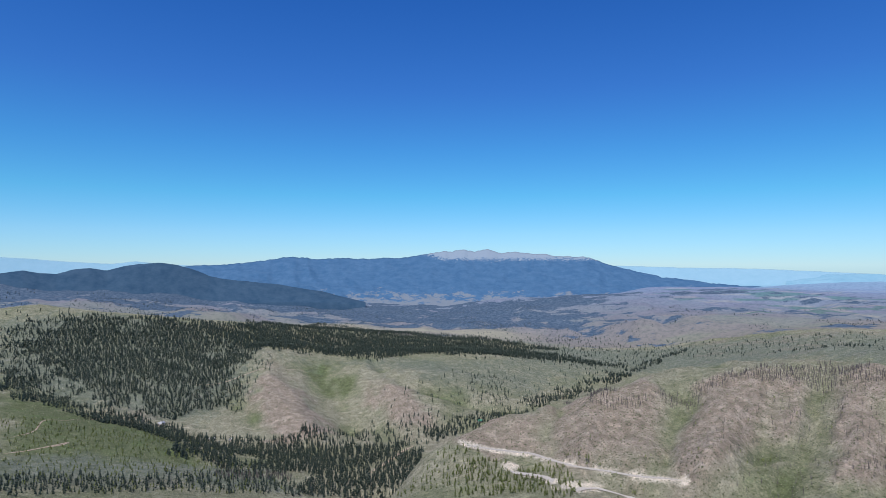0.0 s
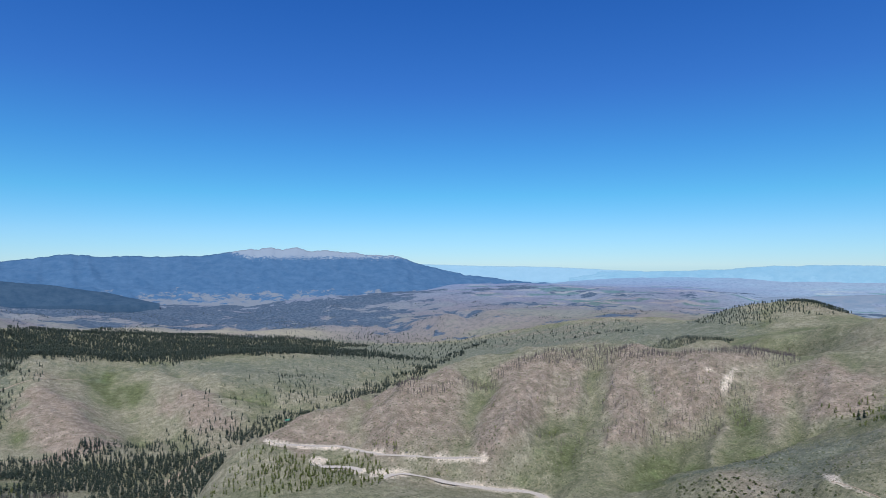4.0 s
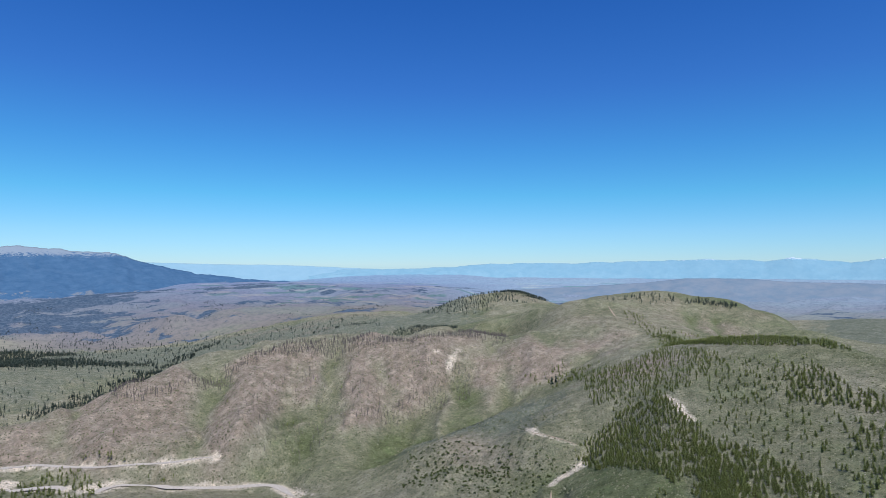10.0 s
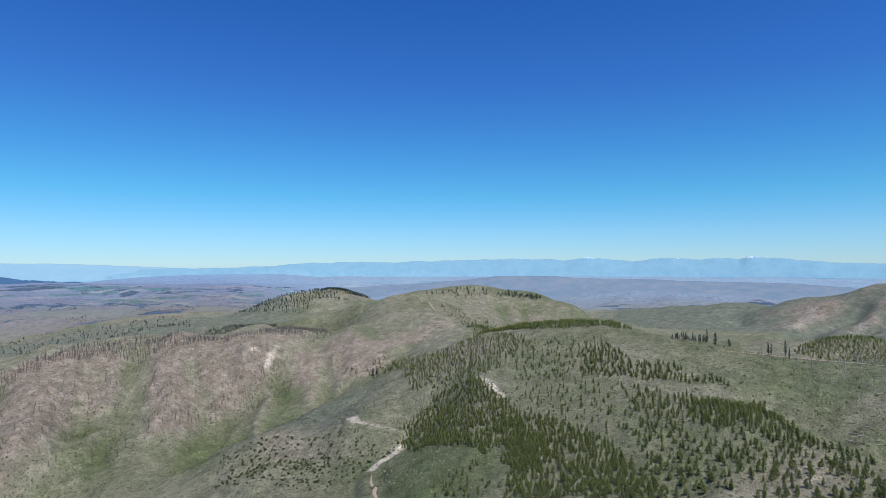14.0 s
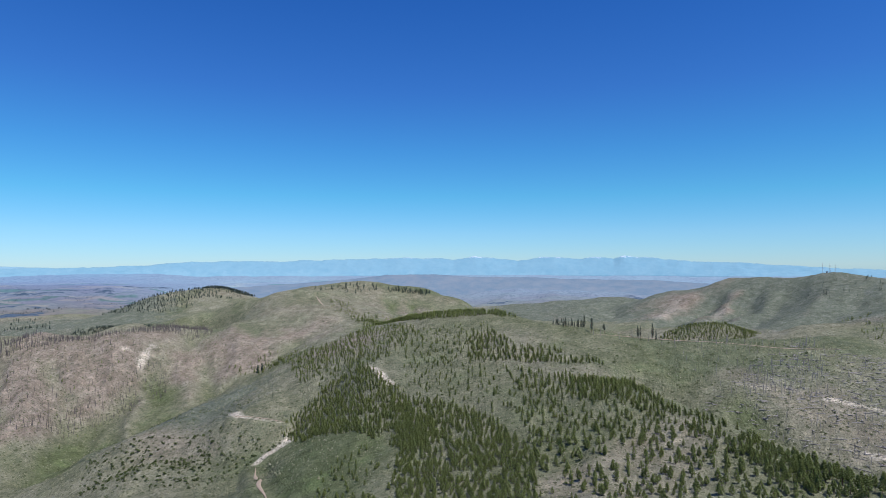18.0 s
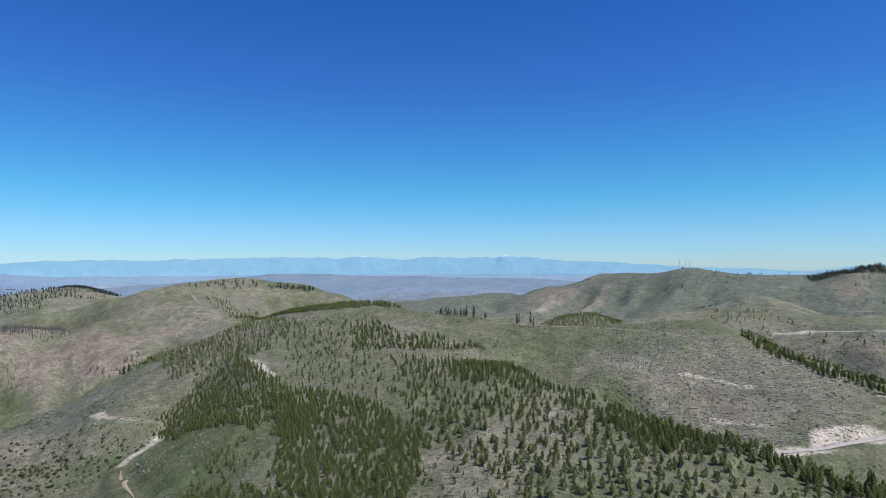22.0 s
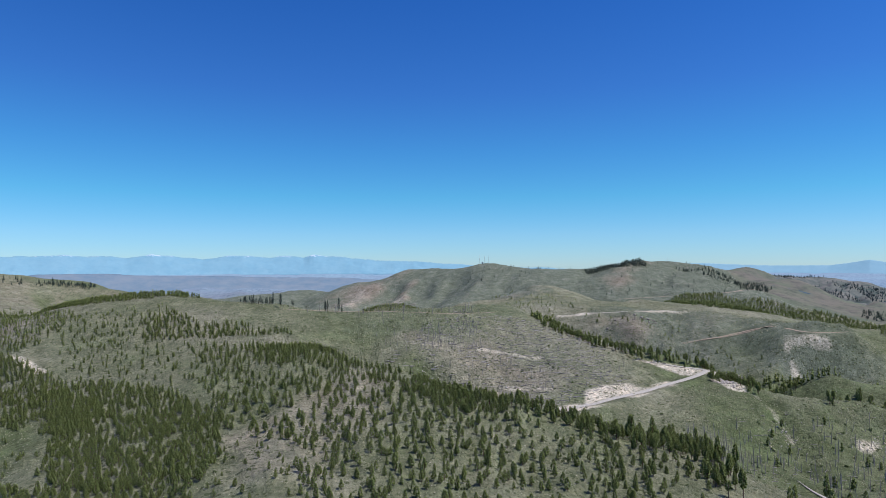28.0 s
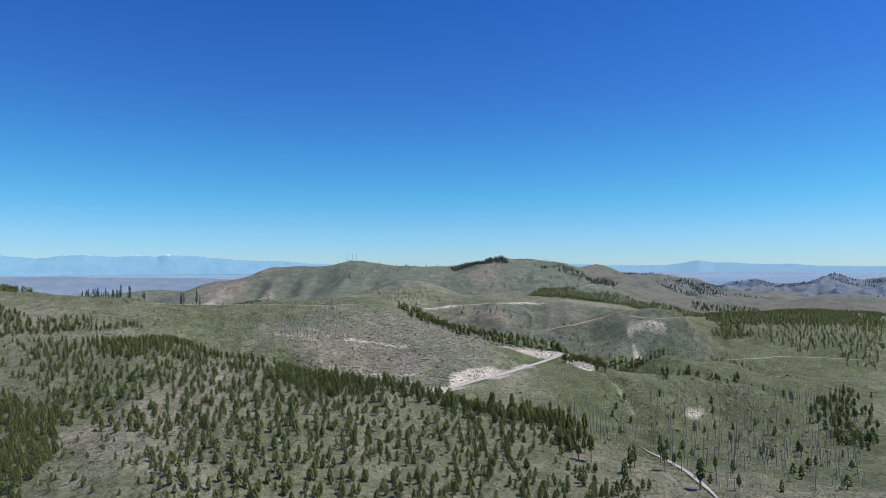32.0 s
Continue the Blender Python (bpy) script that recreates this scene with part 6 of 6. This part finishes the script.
        c, s = math.cos(turn), math.sin(turn)
        q = np.empty((len(v), 3))
        q[:, 0] = (v[:, 0] * c - v[:, 1] * s) * sx + x + v[:, 2] * sz * lean * math.cos(lean_way)
        q[:, 1] = (v[:, 0] * s + v[:, 1] * c) * sx + y + v[:, 2] * sz * lean * math.sin(lean_way)
        q[:, 2] = v[:, 2] * sz + z
        self.v.append(q)
        self.f.append(f + self.n)
        self.n += len(v)

    def make(self, name, mat, label, category):
        if self.n:
            return tagged(new(name, mesh_of(name, np.concatenate(self.v), np.concatenate(self.f), mat, category != "stones" and category != "rocks")), label, category, kind="stuff")


def stand_points(poly, spacing, rng, clump=0.35):
    """Places of trees in an outline: a shaken grid, thinned by clumps and gaps."""
    p = np.array([polar(*q) for q in poly])
    lo, hi = p.min(0), p.max(0)
    gx, gy = np.meshgrid(np.arange(lo[0] - spacing, hi[0] + spacing, spacing), np.arange(lo[1] - spacing, hi[1] + spacing, spacing))
    x = gx.ravel() + rng.uniform(-0.62, 0.62, gx.size) * spacing
    y = gy.ravel() + rng.uniform(-0.62, 0.62, gx.size) * spacing
    az, r = np.degrees(np.arctan2(x, y)), np.hypot(x, y)
    ok = inside(poly, az, r) + 0.012 * field_noise(x, y, 25, 31) > -0.002
    ok &= field_noise(x, y, spacing * 3.2, 32) + 0.6 * field_noise(x, y, spacing * 9, 33) > -1.0 + clump * 1.6 * rng.uniform(0, 1, len(x))
    x, y = x[ok], y[ok]
    for wide, xy, zz in LINES.values():
        if len(x):
            near = np.full(len(x), 99.0)
            for k in range(0, len(xy), 2):
                near = np.minimum(near, np.hypot(x - xy[k, 0], y - xy[k, 1]))
            x, y = x[near > wide * 0.5 + 1.5], y[near > wide * 0.5 + 1.5]
    return x, y, land_height(x, y) if len(x) else x


shape_rng = random.Random(5)
PINE_NEAR = [crown(shape_rng, 26, 0.1 + 0.03 * k, 0.26 + 0.02 * (k % 3), 0.62, 0.105) for k in range(5)]
PINE_MID = [crown(shape_rng, 11, 0.12, 0.26, 0.62, 0.15, False) for k in range(5)]
PINE_FAR = [crown(shape_rng, 4, 0.14, 0.26, 0.62, 0.21, False) for k in range(4)]
FIR_FAR = [crown(shape_rng, 4, 0.14, 0.2, 0.7, 0.18, False) for k in range(4)]
FIR_TINY = [crown(shape_rng, 3, 0.14, 0.2, 0.6, 0.22, False) for k in range(4)]
TALL_NEAR = [crown(shape_rng, 34, 0.3 + 0.06 * k, 0.19, 0.5, 0.075) for k in range(3)]
SPIRE = [crown(shape_rng, 24, 0.1 + 0.12 * k, 0.125, 0.75, 0.055) for k in range(3)]
TRUNK = tube([(0, 0, -0.04), (0.004, 0, 0.35), (0, 0.004, 0.92)], [0.022, 0.017, 0.005], 5)
TRUNK_FAR = tube([(0, 0, -0.04), (0, 0, 0.6)], [0.02, 0.01], 3)
SNAG = tube([(0, 0, -0.05), (0.006, 0.0, 0.5), (0.0, 0.01, 1.0)], [0.023, 0.017, 0.007], 4)
SNAG_FAR = tube([(0, 0, -0.05), (0, 0, 1.0)], [0.022, 0.006], 3)


def dead_branches(rng, n):
    v, f = [], []
    for k in range(n):
        h, a, q = rng.uniform(0.35, 0.9), rng.uniform(0, 6.28), len(v)
        reach = rng.uniform(0.06, 0.19) * (1.25 - h)
        v += [(0, 0, h - 0.006), (0.008 * math.sin(a), -0.008 * math.cos(a), h + 0.012), (-0.008 * math.sin(a), 0.008 * math.cos(a), h + 0.006), (reach * math.cos(a), reach * math.sin(a), h + rng.uniform(-0.02, 0.05))]
        f += [(q, q + 1, q + 3), (q + 1, q + 2, q + 3), (q + 2, q, q + 3)]
    return np.array(v), np.array(f)


BRANCHES = [dead_branches(shape_rng, 20) for k in range(4)]


def shrub_shape(rng):
    v, f = [], []
    for k in range(9):
        a, e, q = rng.uniform(0, 6.28), rng.uniform(0.1, 1.4), len(v)
        x, y, z = math.cos(a) * math.cos(e) * 0.55, math.sin(a) * math.cos(e) * 0.55, 0.15 + 0.7 * math.sin(e)
        s = rng.uniform(0.25, 0.4)
        v += [(x - s, y, z - s * 0.5), (x + s * 0.6, y + s * 0.8, z - s * 0.4), (x + s * 0.6, y - s * 0.8, z - s * 0.4), (x, y, z + s * 0.7)]
        f += [(q, q + 2, q + 1), (q, q + 1, q + 3), (q + 1, q + 2, q + 3), (q + 2, q, q + 3)]
    return np.array(v), np.array(f)


def tuft_shape(rng):
    ring = [(rng.uniform(0.35, 0.6) * math.cos(k * 1.5708 + 0.4), rng.uniform(0.35, 0.6) * math.sin(k * 1.5708 + 0.4), 0.0) for k in range(4)]
    v = ring + [(rng.uniform(-0.12, 0.0), rng.uniform(-0.15, 0.15), rng.uniform(0.5, 0.9)), (rng.uniform(0.15, 0.35), rng.uniform(-0.2, 0.2), rng.uniform(0.3, 0.6))]
    return np.array(v), np.array([(0, 1, 4), (1, 2, 4), (2, 3, 4), (3, 5, 4), (5, 0, 4), (3, 0, 5)])


TUFTS = [tuft_shape(shape_rng) for k in range(6)]
SHRUBS = [shrub_shape(shape_rng) for k in range(5)]
NAMED = {"pine": [], "snag": []}


def named_prototypes():
    """One pine and one dead tree of each form, as things with their parts, to be copied."""
    made = {}
    for k, shape in enumerate(PINE_NEAR):
        made["pine", k] = (mesh_of("pine_trunk", *TRUNK, BARK), mesh_of("pine_crown", *shape, PINE_GREEN, True))
    for k, shape in enumerate(TALL_NEAR):
        made["tall", k] = (mesh_of("tall_pine_trunk", *TRUNK, BARK), mesh_of("tall_pine_crown", *shape, PINE_GREEN, True))
    for k, shape in enumerate(BRANCHES):
        made["snag", k] = (mesh_of("snag_trunk", *SNAG, DEAD_WOOD), [mesh_of("snag_branch", shape[0][4 * j:4 * j + 4] * (1.15, 1.15, 1.0), shape[1][:3], DEAD_WOOD) for j in range(9)])
    return made


def r_of(poly):
    return sum(q[1] for q in poly) / len(poly)


def plant_all():
    rng = np.random.default_rng(7)
    heaps = {k: Heap() for k in ("pine", "pine_far", "fir", "bark", "snag", "charred", "shrub", "hazy")}
    meshes = named_prototypes()
    count = {"pine": 0, "snag": 0}
    for stand, (kind, spacing, low, high, poly) in STANDS.items():
        xs, ys, zs = stand_points(poly, spacing * {"pine": 0.67 if r_of(poly) > 430 else 0.62, "fir": 0.8, "snag": 0.82}.get(kind, 1.0), rng)
        for x, y, z in zip(xs, ys, zs):
            r = math.hypot(x, y)
            tall = (low + (high - low) * rng.beta(2, 2.2)) * {"pine": 0.66, "snag": 0.7, "fir": 1.0}.get(kind, 1.0)
            wide = tall * rng.uniform(0.85, 1.2) * (0.68 if tall > 8 and kind == "pine" else 1.0)
            turn, pick = rng.uniform(0, 6.28), int(rng.integers(0, 60))
            z -= 0.1
            if kind == "pine":
                form = "tall" if tall > 6.3 and r < 560 else "pine"
                if count["pine"] < 300 and stand in ("pine_open", "pine_edge_tall", "pine_sparse_low") and r < 318 and 78 < math.degrees(math.atan2(x, y)) < 124 and pick % 2:
                    count["pine"] += 1
                    pair = meshes[form, pick % (3 if form == "tall" else 5)]
                    ob = new("pine_tree")
                    ob.matrix_basis = Matrix.LocRotScale((x, y, z), Euler((0, 0, turn)), (wide, wide, tall))
                    for part_name, me in zip(("trunk", "crown"), pair):
                        new(part_name, me).parent = ob
                    if form == "tall":
                        tagged(ob, "tall pine with bare lower trunk at the edge of the stand", "tree", "pines on the hill")
                    elif tall > 4.8:
                        tagged(ob, "young pine with a full green crown on dry grass", "tree", "pines on the hill")
                    else:
                        tagged(ob, "small bushy young pine on dry grass", "tree", "pines on the hill")
                elif r < 560:
                    shapes = TALL_NEAR if form == "tall" else PINE_NEAR if r < 330 else PINE_MID
                    heaps["pine"].add(shapes[pick % len(shapes)], x, y, z, wide, tall, turn)
                    heaps["bark"].add(TRUNK, x, y, z, wide, tall, turn)
                else:
                    heaps["pine_far"].add(PINE_FAR[pick % 4], x, y, z, wide, tall, turn)
            elif kind == "spire":
                heaps["fir"].add(SPIRE[pick % 3], x, y, z, tall, tall, turn)
                heaps["bark"].add(TRUNK, x, y, z, tall * 0.7, tall, turn)
            elif kind == "fir":
                heaps["fir"].add((FIR_FAR if r < 1700 else FIR_TINY)[pick % 4], x, y, z, wide, tall, turn)
            elif kind == "snag":
                lean, way = abs(rng.normal(0, 0.08)), rng.uniform(0, 6.28)
                if count["snag"] < 110 and stand in ("right_snags", "right_snag_patch") and pick % 2:
                    count["snag"] += 1
                    ob = new("dead_tree")
                    ob.matrix_basis = Matrix.LocRotScale((x, y, z), Euler((lean * math.cos(way), lean * math.sin(way), turn)), (tall, tall, tall))
                    trunk, boughs = meshes["snag", pick % 4]
                    new("trunk", trunk).parent = ob
                    for me in boughs:
                        new("branch", me).parent = ob
                    tagged(ob, "grey burnt dead tree with bare branches standing in grass", "dead tree", "burnt snags on the slope")
                else:
                    heaps["snag" if r < 600 else "charred"].add(SNAG if r < 600 else SNAG_FAR, x, y, z, tall * (1.3 if r < 600 else 3.2), tall, turn, lean, way)
                    if r < 600:
                        heaps["snag"].add(BRANCHES[pick % 4], x, y, z, tall, tall, turn, lean, way)
            else:
                heaps["shrub"].add(SHRUBS[pick % 5], x, y, z, wide * 0.9, tall, turn)
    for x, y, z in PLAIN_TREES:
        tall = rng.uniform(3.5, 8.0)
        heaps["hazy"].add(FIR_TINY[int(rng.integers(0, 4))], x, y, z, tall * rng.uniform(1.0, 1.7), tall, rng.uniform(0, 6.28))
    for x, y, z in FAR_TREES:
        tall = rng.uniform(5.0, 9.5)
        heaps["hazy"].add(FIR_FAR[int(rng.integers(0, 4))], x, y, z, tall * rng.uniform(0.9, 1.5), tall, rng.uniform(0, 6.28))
    heaps["hazy"].make("hill_woods", HAZE_TINTED_GREEN, "dark woods on the rugged far hills", "forest")
    heaps["pine"].make("pine_wood", PINE_GREEN, "stand of young green pines on the hillside", "pine wood")
    heaps["bark"].make("pine_trunks", BARK, "brown trunks of the pine stand", "tree trunks")
    heaps["pine_far"].make("far_pine_wood", PINE_GREEN, "distant pine stands on the hills", "pine wood")
    heaps["fir"].make("conifer_forest", FIR_GREEN, "dark conifer forest on far slopes and along creeks", "forest")
    heaps["snag"].make("burnt_snags", DEAD_WOOD, "grey burnt tree trunks left standing on the slopes", "dead trees")
    heaps["charred"].make("charred_snags", CHARRED, "charred bare trunks along the burnt ridge and gullies", "dead trees")
    heaps["shrub"].make("shrubs", SHRUB_GREEN, "low green shrubs on the slope", "shrubs")


def scatter(heap, shapes, area, spacing, low, high, seed, flat=1.0, first=0, what=None):
    """Strews shapes over an area. The first few become things of their own: what = name, material, label, category, group."""
    rng = np.random.default_rng(seed)
    single = [mesh_of(what[0], *shape, what[1]) for shape in shapes] if first else []
    xs, ys, zs = stand_points(area, spacing, rng)
    for x, y, z in zip(xs, ys, zs):
        s = rng.uniform(low, high)
        if first > 0:
            first -= 1
            ob = new(what[0], single[int(rng.integers(0, len(shapes)))])
            ob.matrix_basis = Matrix.LocRotScale((x, y, z - 0.05), Euler((0, 0, rng.uniform(0, 6.28))), (s, s, s * flat * rng.uniform(0.7, 1.2)))
            tagged(ob, what[2], what[3], what[4])
            continue
        heap.add(shapes[int(rng.integers(0, len(shapes)))], x, y, z - 0.05, s, s * flat * rng.uniform(0.7, 1.2), rng.uniform(0, 6.28))


def rock_shape(rng):
    bm = bmesh.new()
    bmesh.ops.create_icosphere(bm, subdivisions=1, radius=0.5)
    v = np.array([tuple(q.co * rng.uniform(0.7, 1.2)) for q in bm.verts]) * (1, 0.8, 0.7) + (0, 0, 0.15)
    f = np.array([[q.index for q in face.verts] for face in bm.faces])
    bm.free()
    return v, f


def log_shape(rng):
    v, f = tube([(0, 0, -0.5), (0.01, 0.015, 0.0), (0, 0, 0.5)], [0.05, 0.042, 0.022], 4)
    return np.stack([v[:, 2], v[:, 0], v[:, 1] + 0.02], 1), f


PALE_ROCK = plain_material("pale_rock", (0.3, 0.26, 0.22), (0.6, 0.55, 0.5), 1.2)
GREY_ROCK = plain_material("grey_rock", (0.17, 0.15, 0.14), (0.34, 0.3, 0.28), 0.7)


def litter():
    """Low shrubs, stones and fallen trunks."""
    rng = random.Random(9)
    rocks, logs = [rock_shape(rng) for k in range(5)], [log_shape(rng)]
    shrubs, stones, crags, fallen = Heap(), Heap(), Heap(), Heap()
    for area, gap in (([(5, 720), (48, 640), (50, 1050), (14, 900)], 13), ([(70, 220), (100, 200), (122, 260), (116, 520), (80, 600), (62, 500)], 11), ([(110, 580), (128, 560), (140, 640), (124, 780), (108, 760)], 9), ([(-35, 760), (-12, 800), (-20, 1150), (-35, 1300)], 17),
                      ([(122, 300), (143, 300), (143, 560), (124, 460)], 8), ([(85, 1150), (105, 1000), (106, 1400), (86, 1500)], 20)):
        scatter(shrubs, SHRUBS, area, gap, 0.6, 1.5, 61, 0.8, 60 if area[0][0] in (70, 122) else 0, ("shrub", SHRUB_GREEN, "low green shrub on the grassy slope", "shrub", "shrubs on the slope"))
    for area, gap, low, high in ((PATCHES["quarry"][2], 2.0, 0.6, 2.6), (PATCHES["road_cut"][2], 3.2, 0.2, 0.7), (PATCHES["stone_run"][2], 3.0, 0.6, 1.8), (PATCHES["stone_patch"][2], 2.5, 0.6, 1.6), (PATCHES["creek_stones"][2], 2.4, 0.5, 1.5),
                                 (PATCHES["creek_head"][2], 2.5, 0.5, 1.3), (PATCHES["stone_strip"][2], 2.2, 0.4, 1.3), (PATCHES["scar"][2], 3.5, 0.8, 2.2), (PATCHES["lower_cut_end"][2], 2.6, 0.5, 1.6), (PATCHES["lower_cut_b"][2], 3.0, 0.5, 1.5)):
        scatter(stones, rocks, area, gap, low, high, 62, 1.0, 25 if high > 1.7 else 0, ("boulder", PALE_ROCK, "pale weathered boulder among loose stones", "boulder", "boulders on the hillside"))
    for area, gap, low, high in (([(113.5, 715), (115.2, 720), (115.2, 700), (113.6, 698)], 6.5, 2, 5.0), ([(110.5, 700), (112.2, 700), (112, 670), (110.5, 672)], 8, 1.5, 4), ([(136, 660), (139, 700), (139, 650), (136.5, 620)], 7, 2, 5)):
        scatter(crags, rocks, area, gap, low, high, 63)
    scatter(fallen, logs, [(91, 420), (99, 380), (107, 350), (113, 420), (110, 560), (98, 560)], 4.0, 2.5, 7.0, 64, 1.0, 80, ("fallen_log", DEAD_WOOD, "grey fallen tree trunk lying on the burnt slope", "log", "fallen trunks"))
    scatter(fallen, logs, [(119, 320), (130, 280), (141, 330), (138, 500), (124, 440)], 8.5, 2.0, 5.0, 65, 1.0, 40, ("fallen_log", DEAD_WOOD, "grey fallen tree trunk lying in the grass", "log", "fallen trunks"))
    tufts = Heap()
    for area, gap, low, high, seed in (([(58, 330), (90, 170), (128, 170), (143, 230), (143, 300), (112, 330), (90, 420), (64, 500)], 2.5, 0.5, 1.3, 71), ([(112, 330), (143, 300), (143, 620), (124, 470), (112, 430)], 2.6, 0.6, 1.5, 72),
                                       ([(64, 500), (90, 420), (112, 430), (108, 600), (84, 560), (66, 640)], 3.2, 0.6, 1.5, 73), ([(0, 760), (6, 650), (30, 560), (58, 330), (64, 500), (50, 1000), (30, 1020), (12, 860)], 5.5, 0.9, 2.2, 74),
                                       ([(107, 760), (112, 570), (143, 560), (143, 720), (125, 760), (112, 900)], 4.5, 0.8, 2.0, 75), ([(-36, 720), (-4, 720), (-4, 880), (-22, 1150), (-36, 1350)], 8.0, 1.0, 2.4, 76)):
        scatter(tufts, TUFTS, area, gap, low, high, seed, 0.75)
    tufts.make("brush_tufts", TUFT_GREEN, "low grass tufts and sage brush on the dry slopes", "brush")
    shrubs.make("low_shrubs", SHRUB_GREEN, "low green brush scattered over the slopes", "shrubs")
    stones.make("loose_stones", PALE_ROCK, "pale loose stones along road cuts and gullies", "stones")
    crags.make("rock_outcrops", GREY_ROCK, "dark grey rock outcrops on the hillside", "rocks")
    fallen.make("fallen_logs", DEAD_WOOD, "grey fallen trunks on the burnt slope", "logs")


PAINTED_STEEL = plain_material("galvanised_steel", (0.3, 0.31, 0.32), (0.5, 0.51, 0.52), 3.0, 0.5, 0.4)
MAST_WHITE = plain_material("white_antenna", (0.65, 0.65, 0.65), (0.8, 0.8, 0.8), 3.0, 0.5, 0.3)


def part(name, shape, mat, parent, label=""):
    ob = new(name, mesh_of(name, *shape, mat))
    ob.parent = parent
    return tagged(ob, label) if label else ob


def box(x, y, z, sx, sy, sz):
    v = np.array([(x + a * sx / 2, y + b * sy / 2, z + c * sz / 2) for a in (-1, 1) for b in (-1, 1) for c in (-1, 1)])
    q = [(0, 1, 3, 2), (4, 6, 7, 5), (0, 4, 5, 1), (2, 3, 7, 6), (0, 2, 6, 4), (1, 5, 7, 3)]
    return v, np.array([t for a, b, c, d in q for t in ((a, b, c), (a, c, d))])


def radio_mast(az, r, tall, dishes):
    """A lattice-like mast: three legs that lean together, with rings, panels and a hut at its foot."""
    x, y = polar(az, r)
    ob = new("radio_mast")
    ob.location = (x, y, float(land_height(np.array([x]), np.array([y]))[0]) - 0.3)
    for k in range(3):
        a = k * 2.094
        part("leg", tube([(1.1 * math.cos(a), 1.1 * math.sin(a), 0), (0.25 * math.cos(a), 0.25 * math.sin(a), tall)], [0.14, 0.09], 5), PAINTED_STEEL, ob)
    for k in range(1, 6):
        z, w = tall * k / 6, 1.9 - 1.3 * k / 6
        part("brace", box(0, 0, z, w, w, 0.12), PAINTED_STEEL, ob)
    part("whip_antenna", tube([(0, 0, tall - 0.4), (0, 0, tall + 3)], [0.06, 0.03], 5), PAINTED_STEEL, ob)
    for k in range(dishes):
        part("antenna_panel", box(0.55 * math.cos(k * 2.1), 0.55 * math.sin(k * 2.1), tall * 0.93 - 1.4 * (k // 3), 0.35, 0.35, 1.5), MAST_WHITE, ob, "white antenna panel")
    return tagged(ob, "tall grey steel radio mast on a bare summit", "radio mast", "masts on the summits")


def equipment_hut(az, r):
    x, y = polar(az, r)
    ob = new("equipment_hut")
    ob.location = (x, y, float(land_height(np.array([x]), np.array([y]))[0]) - 0.3)
    part("wall", box(0, 0, 1.5, 5, 3.5, 3.0), MAST_WHITE, ob)
    part("roof", box(0, 0, 3.1, 5.5, 4.0, 0.25), PAINTED_STEEL, ob)
    return tagged(ob, "small pale equipment hut beside the radio masts", "hut", "huts on the summits")


def cabin(az, r, turn, size, roof):
    """A small gabled house in the creek valley."""
    x, y = polar(az, r)
    ob = new("cabin")
    ob.matrix_basis = pose(x, y, float(land_height(np.array([x]), np.array([y]))[0]) - 0.4, 0, 0, turn)
    long, deep, tall = 5.5 * size, 3.6 * size, 3.2 * size
    part("wall", box(0, 0, tall / 2, 2 * long, 2 * deep, tall), CABIN_WALL, ob)
    for side in (-1, 1):
        v = np.array([(-long - 0.5, side * (deep + 0.6), tall - 0.2), (long + 0.5, side * (deep + 0.6), tall - 0.2), (long + 0.5, 0, tall + 2.0 * size), (-long - 0.5, 0, tall + 2.0 * size)])
        part("roof_slope", (np.concatenate([v, v + (0, 0, 0.25)]), np.array([(0, 1, 2), (0, 2, 3), (4, 6, 5), (4, 7, 6), (0, 5, 1), (0, 4, 5), (1, 6, 2), (1, 5, 6), (2, 7, 3), (2, 6, 7), (3, 4, 0), (3, 7, 4)])), roof, ob)
        e = side * long
        part("gable", (np.array([(e, -deep, tall), (e, deep, tall), (e, 0, tall + 1.9 * size), (e - side * 0.2, -deep, tall), (e - side * 0.2, deep, tall), (e - side * 0.2, 0, tall + 1.9 * size)]),
                       np.array([(0, 1, 2), (3, 5, 4), (0, 3, 4), (0, 4, 1), (1, 4, 5), (1, 5, 2), (2, 5, 3), (2, 3, 0)])), CABIN_WALL, ob)
    part("door", box(0.5, -deep - 0.05, 1.05, 1.0, 0.12, 2.1), BARK, ob)
    for w in (-0.5, 0.55):
        part("window", box(w * long, -deep - 0.04, 1.7, 1.3, 0.1, 1.1), PAINTED_STEEL, ob)
    return tagged(ob, "small house with a %s gabled roof in the creek valley" % ("green" if roof == GREEN_ROOF else "grey"), "house", "houses along the creek")


CABIN_WALL = plain_material("weathered_board", (0.3, 0.26, 0.21), (0.46, 0.41, 0.35), 1.0)
GREEN_ROOF = plain_material("green_metal_roof", (0.05, 0.2, 0.13), (0.08, 0.28, 0.19), 0.8, 0.45, 0.4)
GREY_ROOF = plain_material("grey_metal_roof", (0.3, 0.31, 0.33), (0.46, 0.47, 0.5), 0.8, 0.45, 0.4)
for az, r, turn, size, roof in ((3.4, 1225, 30, 1.0, GREEN_ROOF), (-24.4, 1224, 70, 1.2, GREY_ROOF), (-20.3, 1150, 20, 1.0, GREY_ROOF), (-18.8, 1142, 110, 0.8, GREY_ROOF)):
    cabin(az, r, turn, size, roof)
for az, r, tall, dishes in ((99.4, 1468, 20, 4), (99.9, 1470, 17, 3), (100.25, 1472, 15, 2), (113.4, 1480, 13, 3), (116.0, 1484, 9, 2)):
    radio_mast(az, r, tall, dishes)
equipment_hut(99.7, 1462)
equipment_hut(113.7, 1474)
plant_all()
litter()
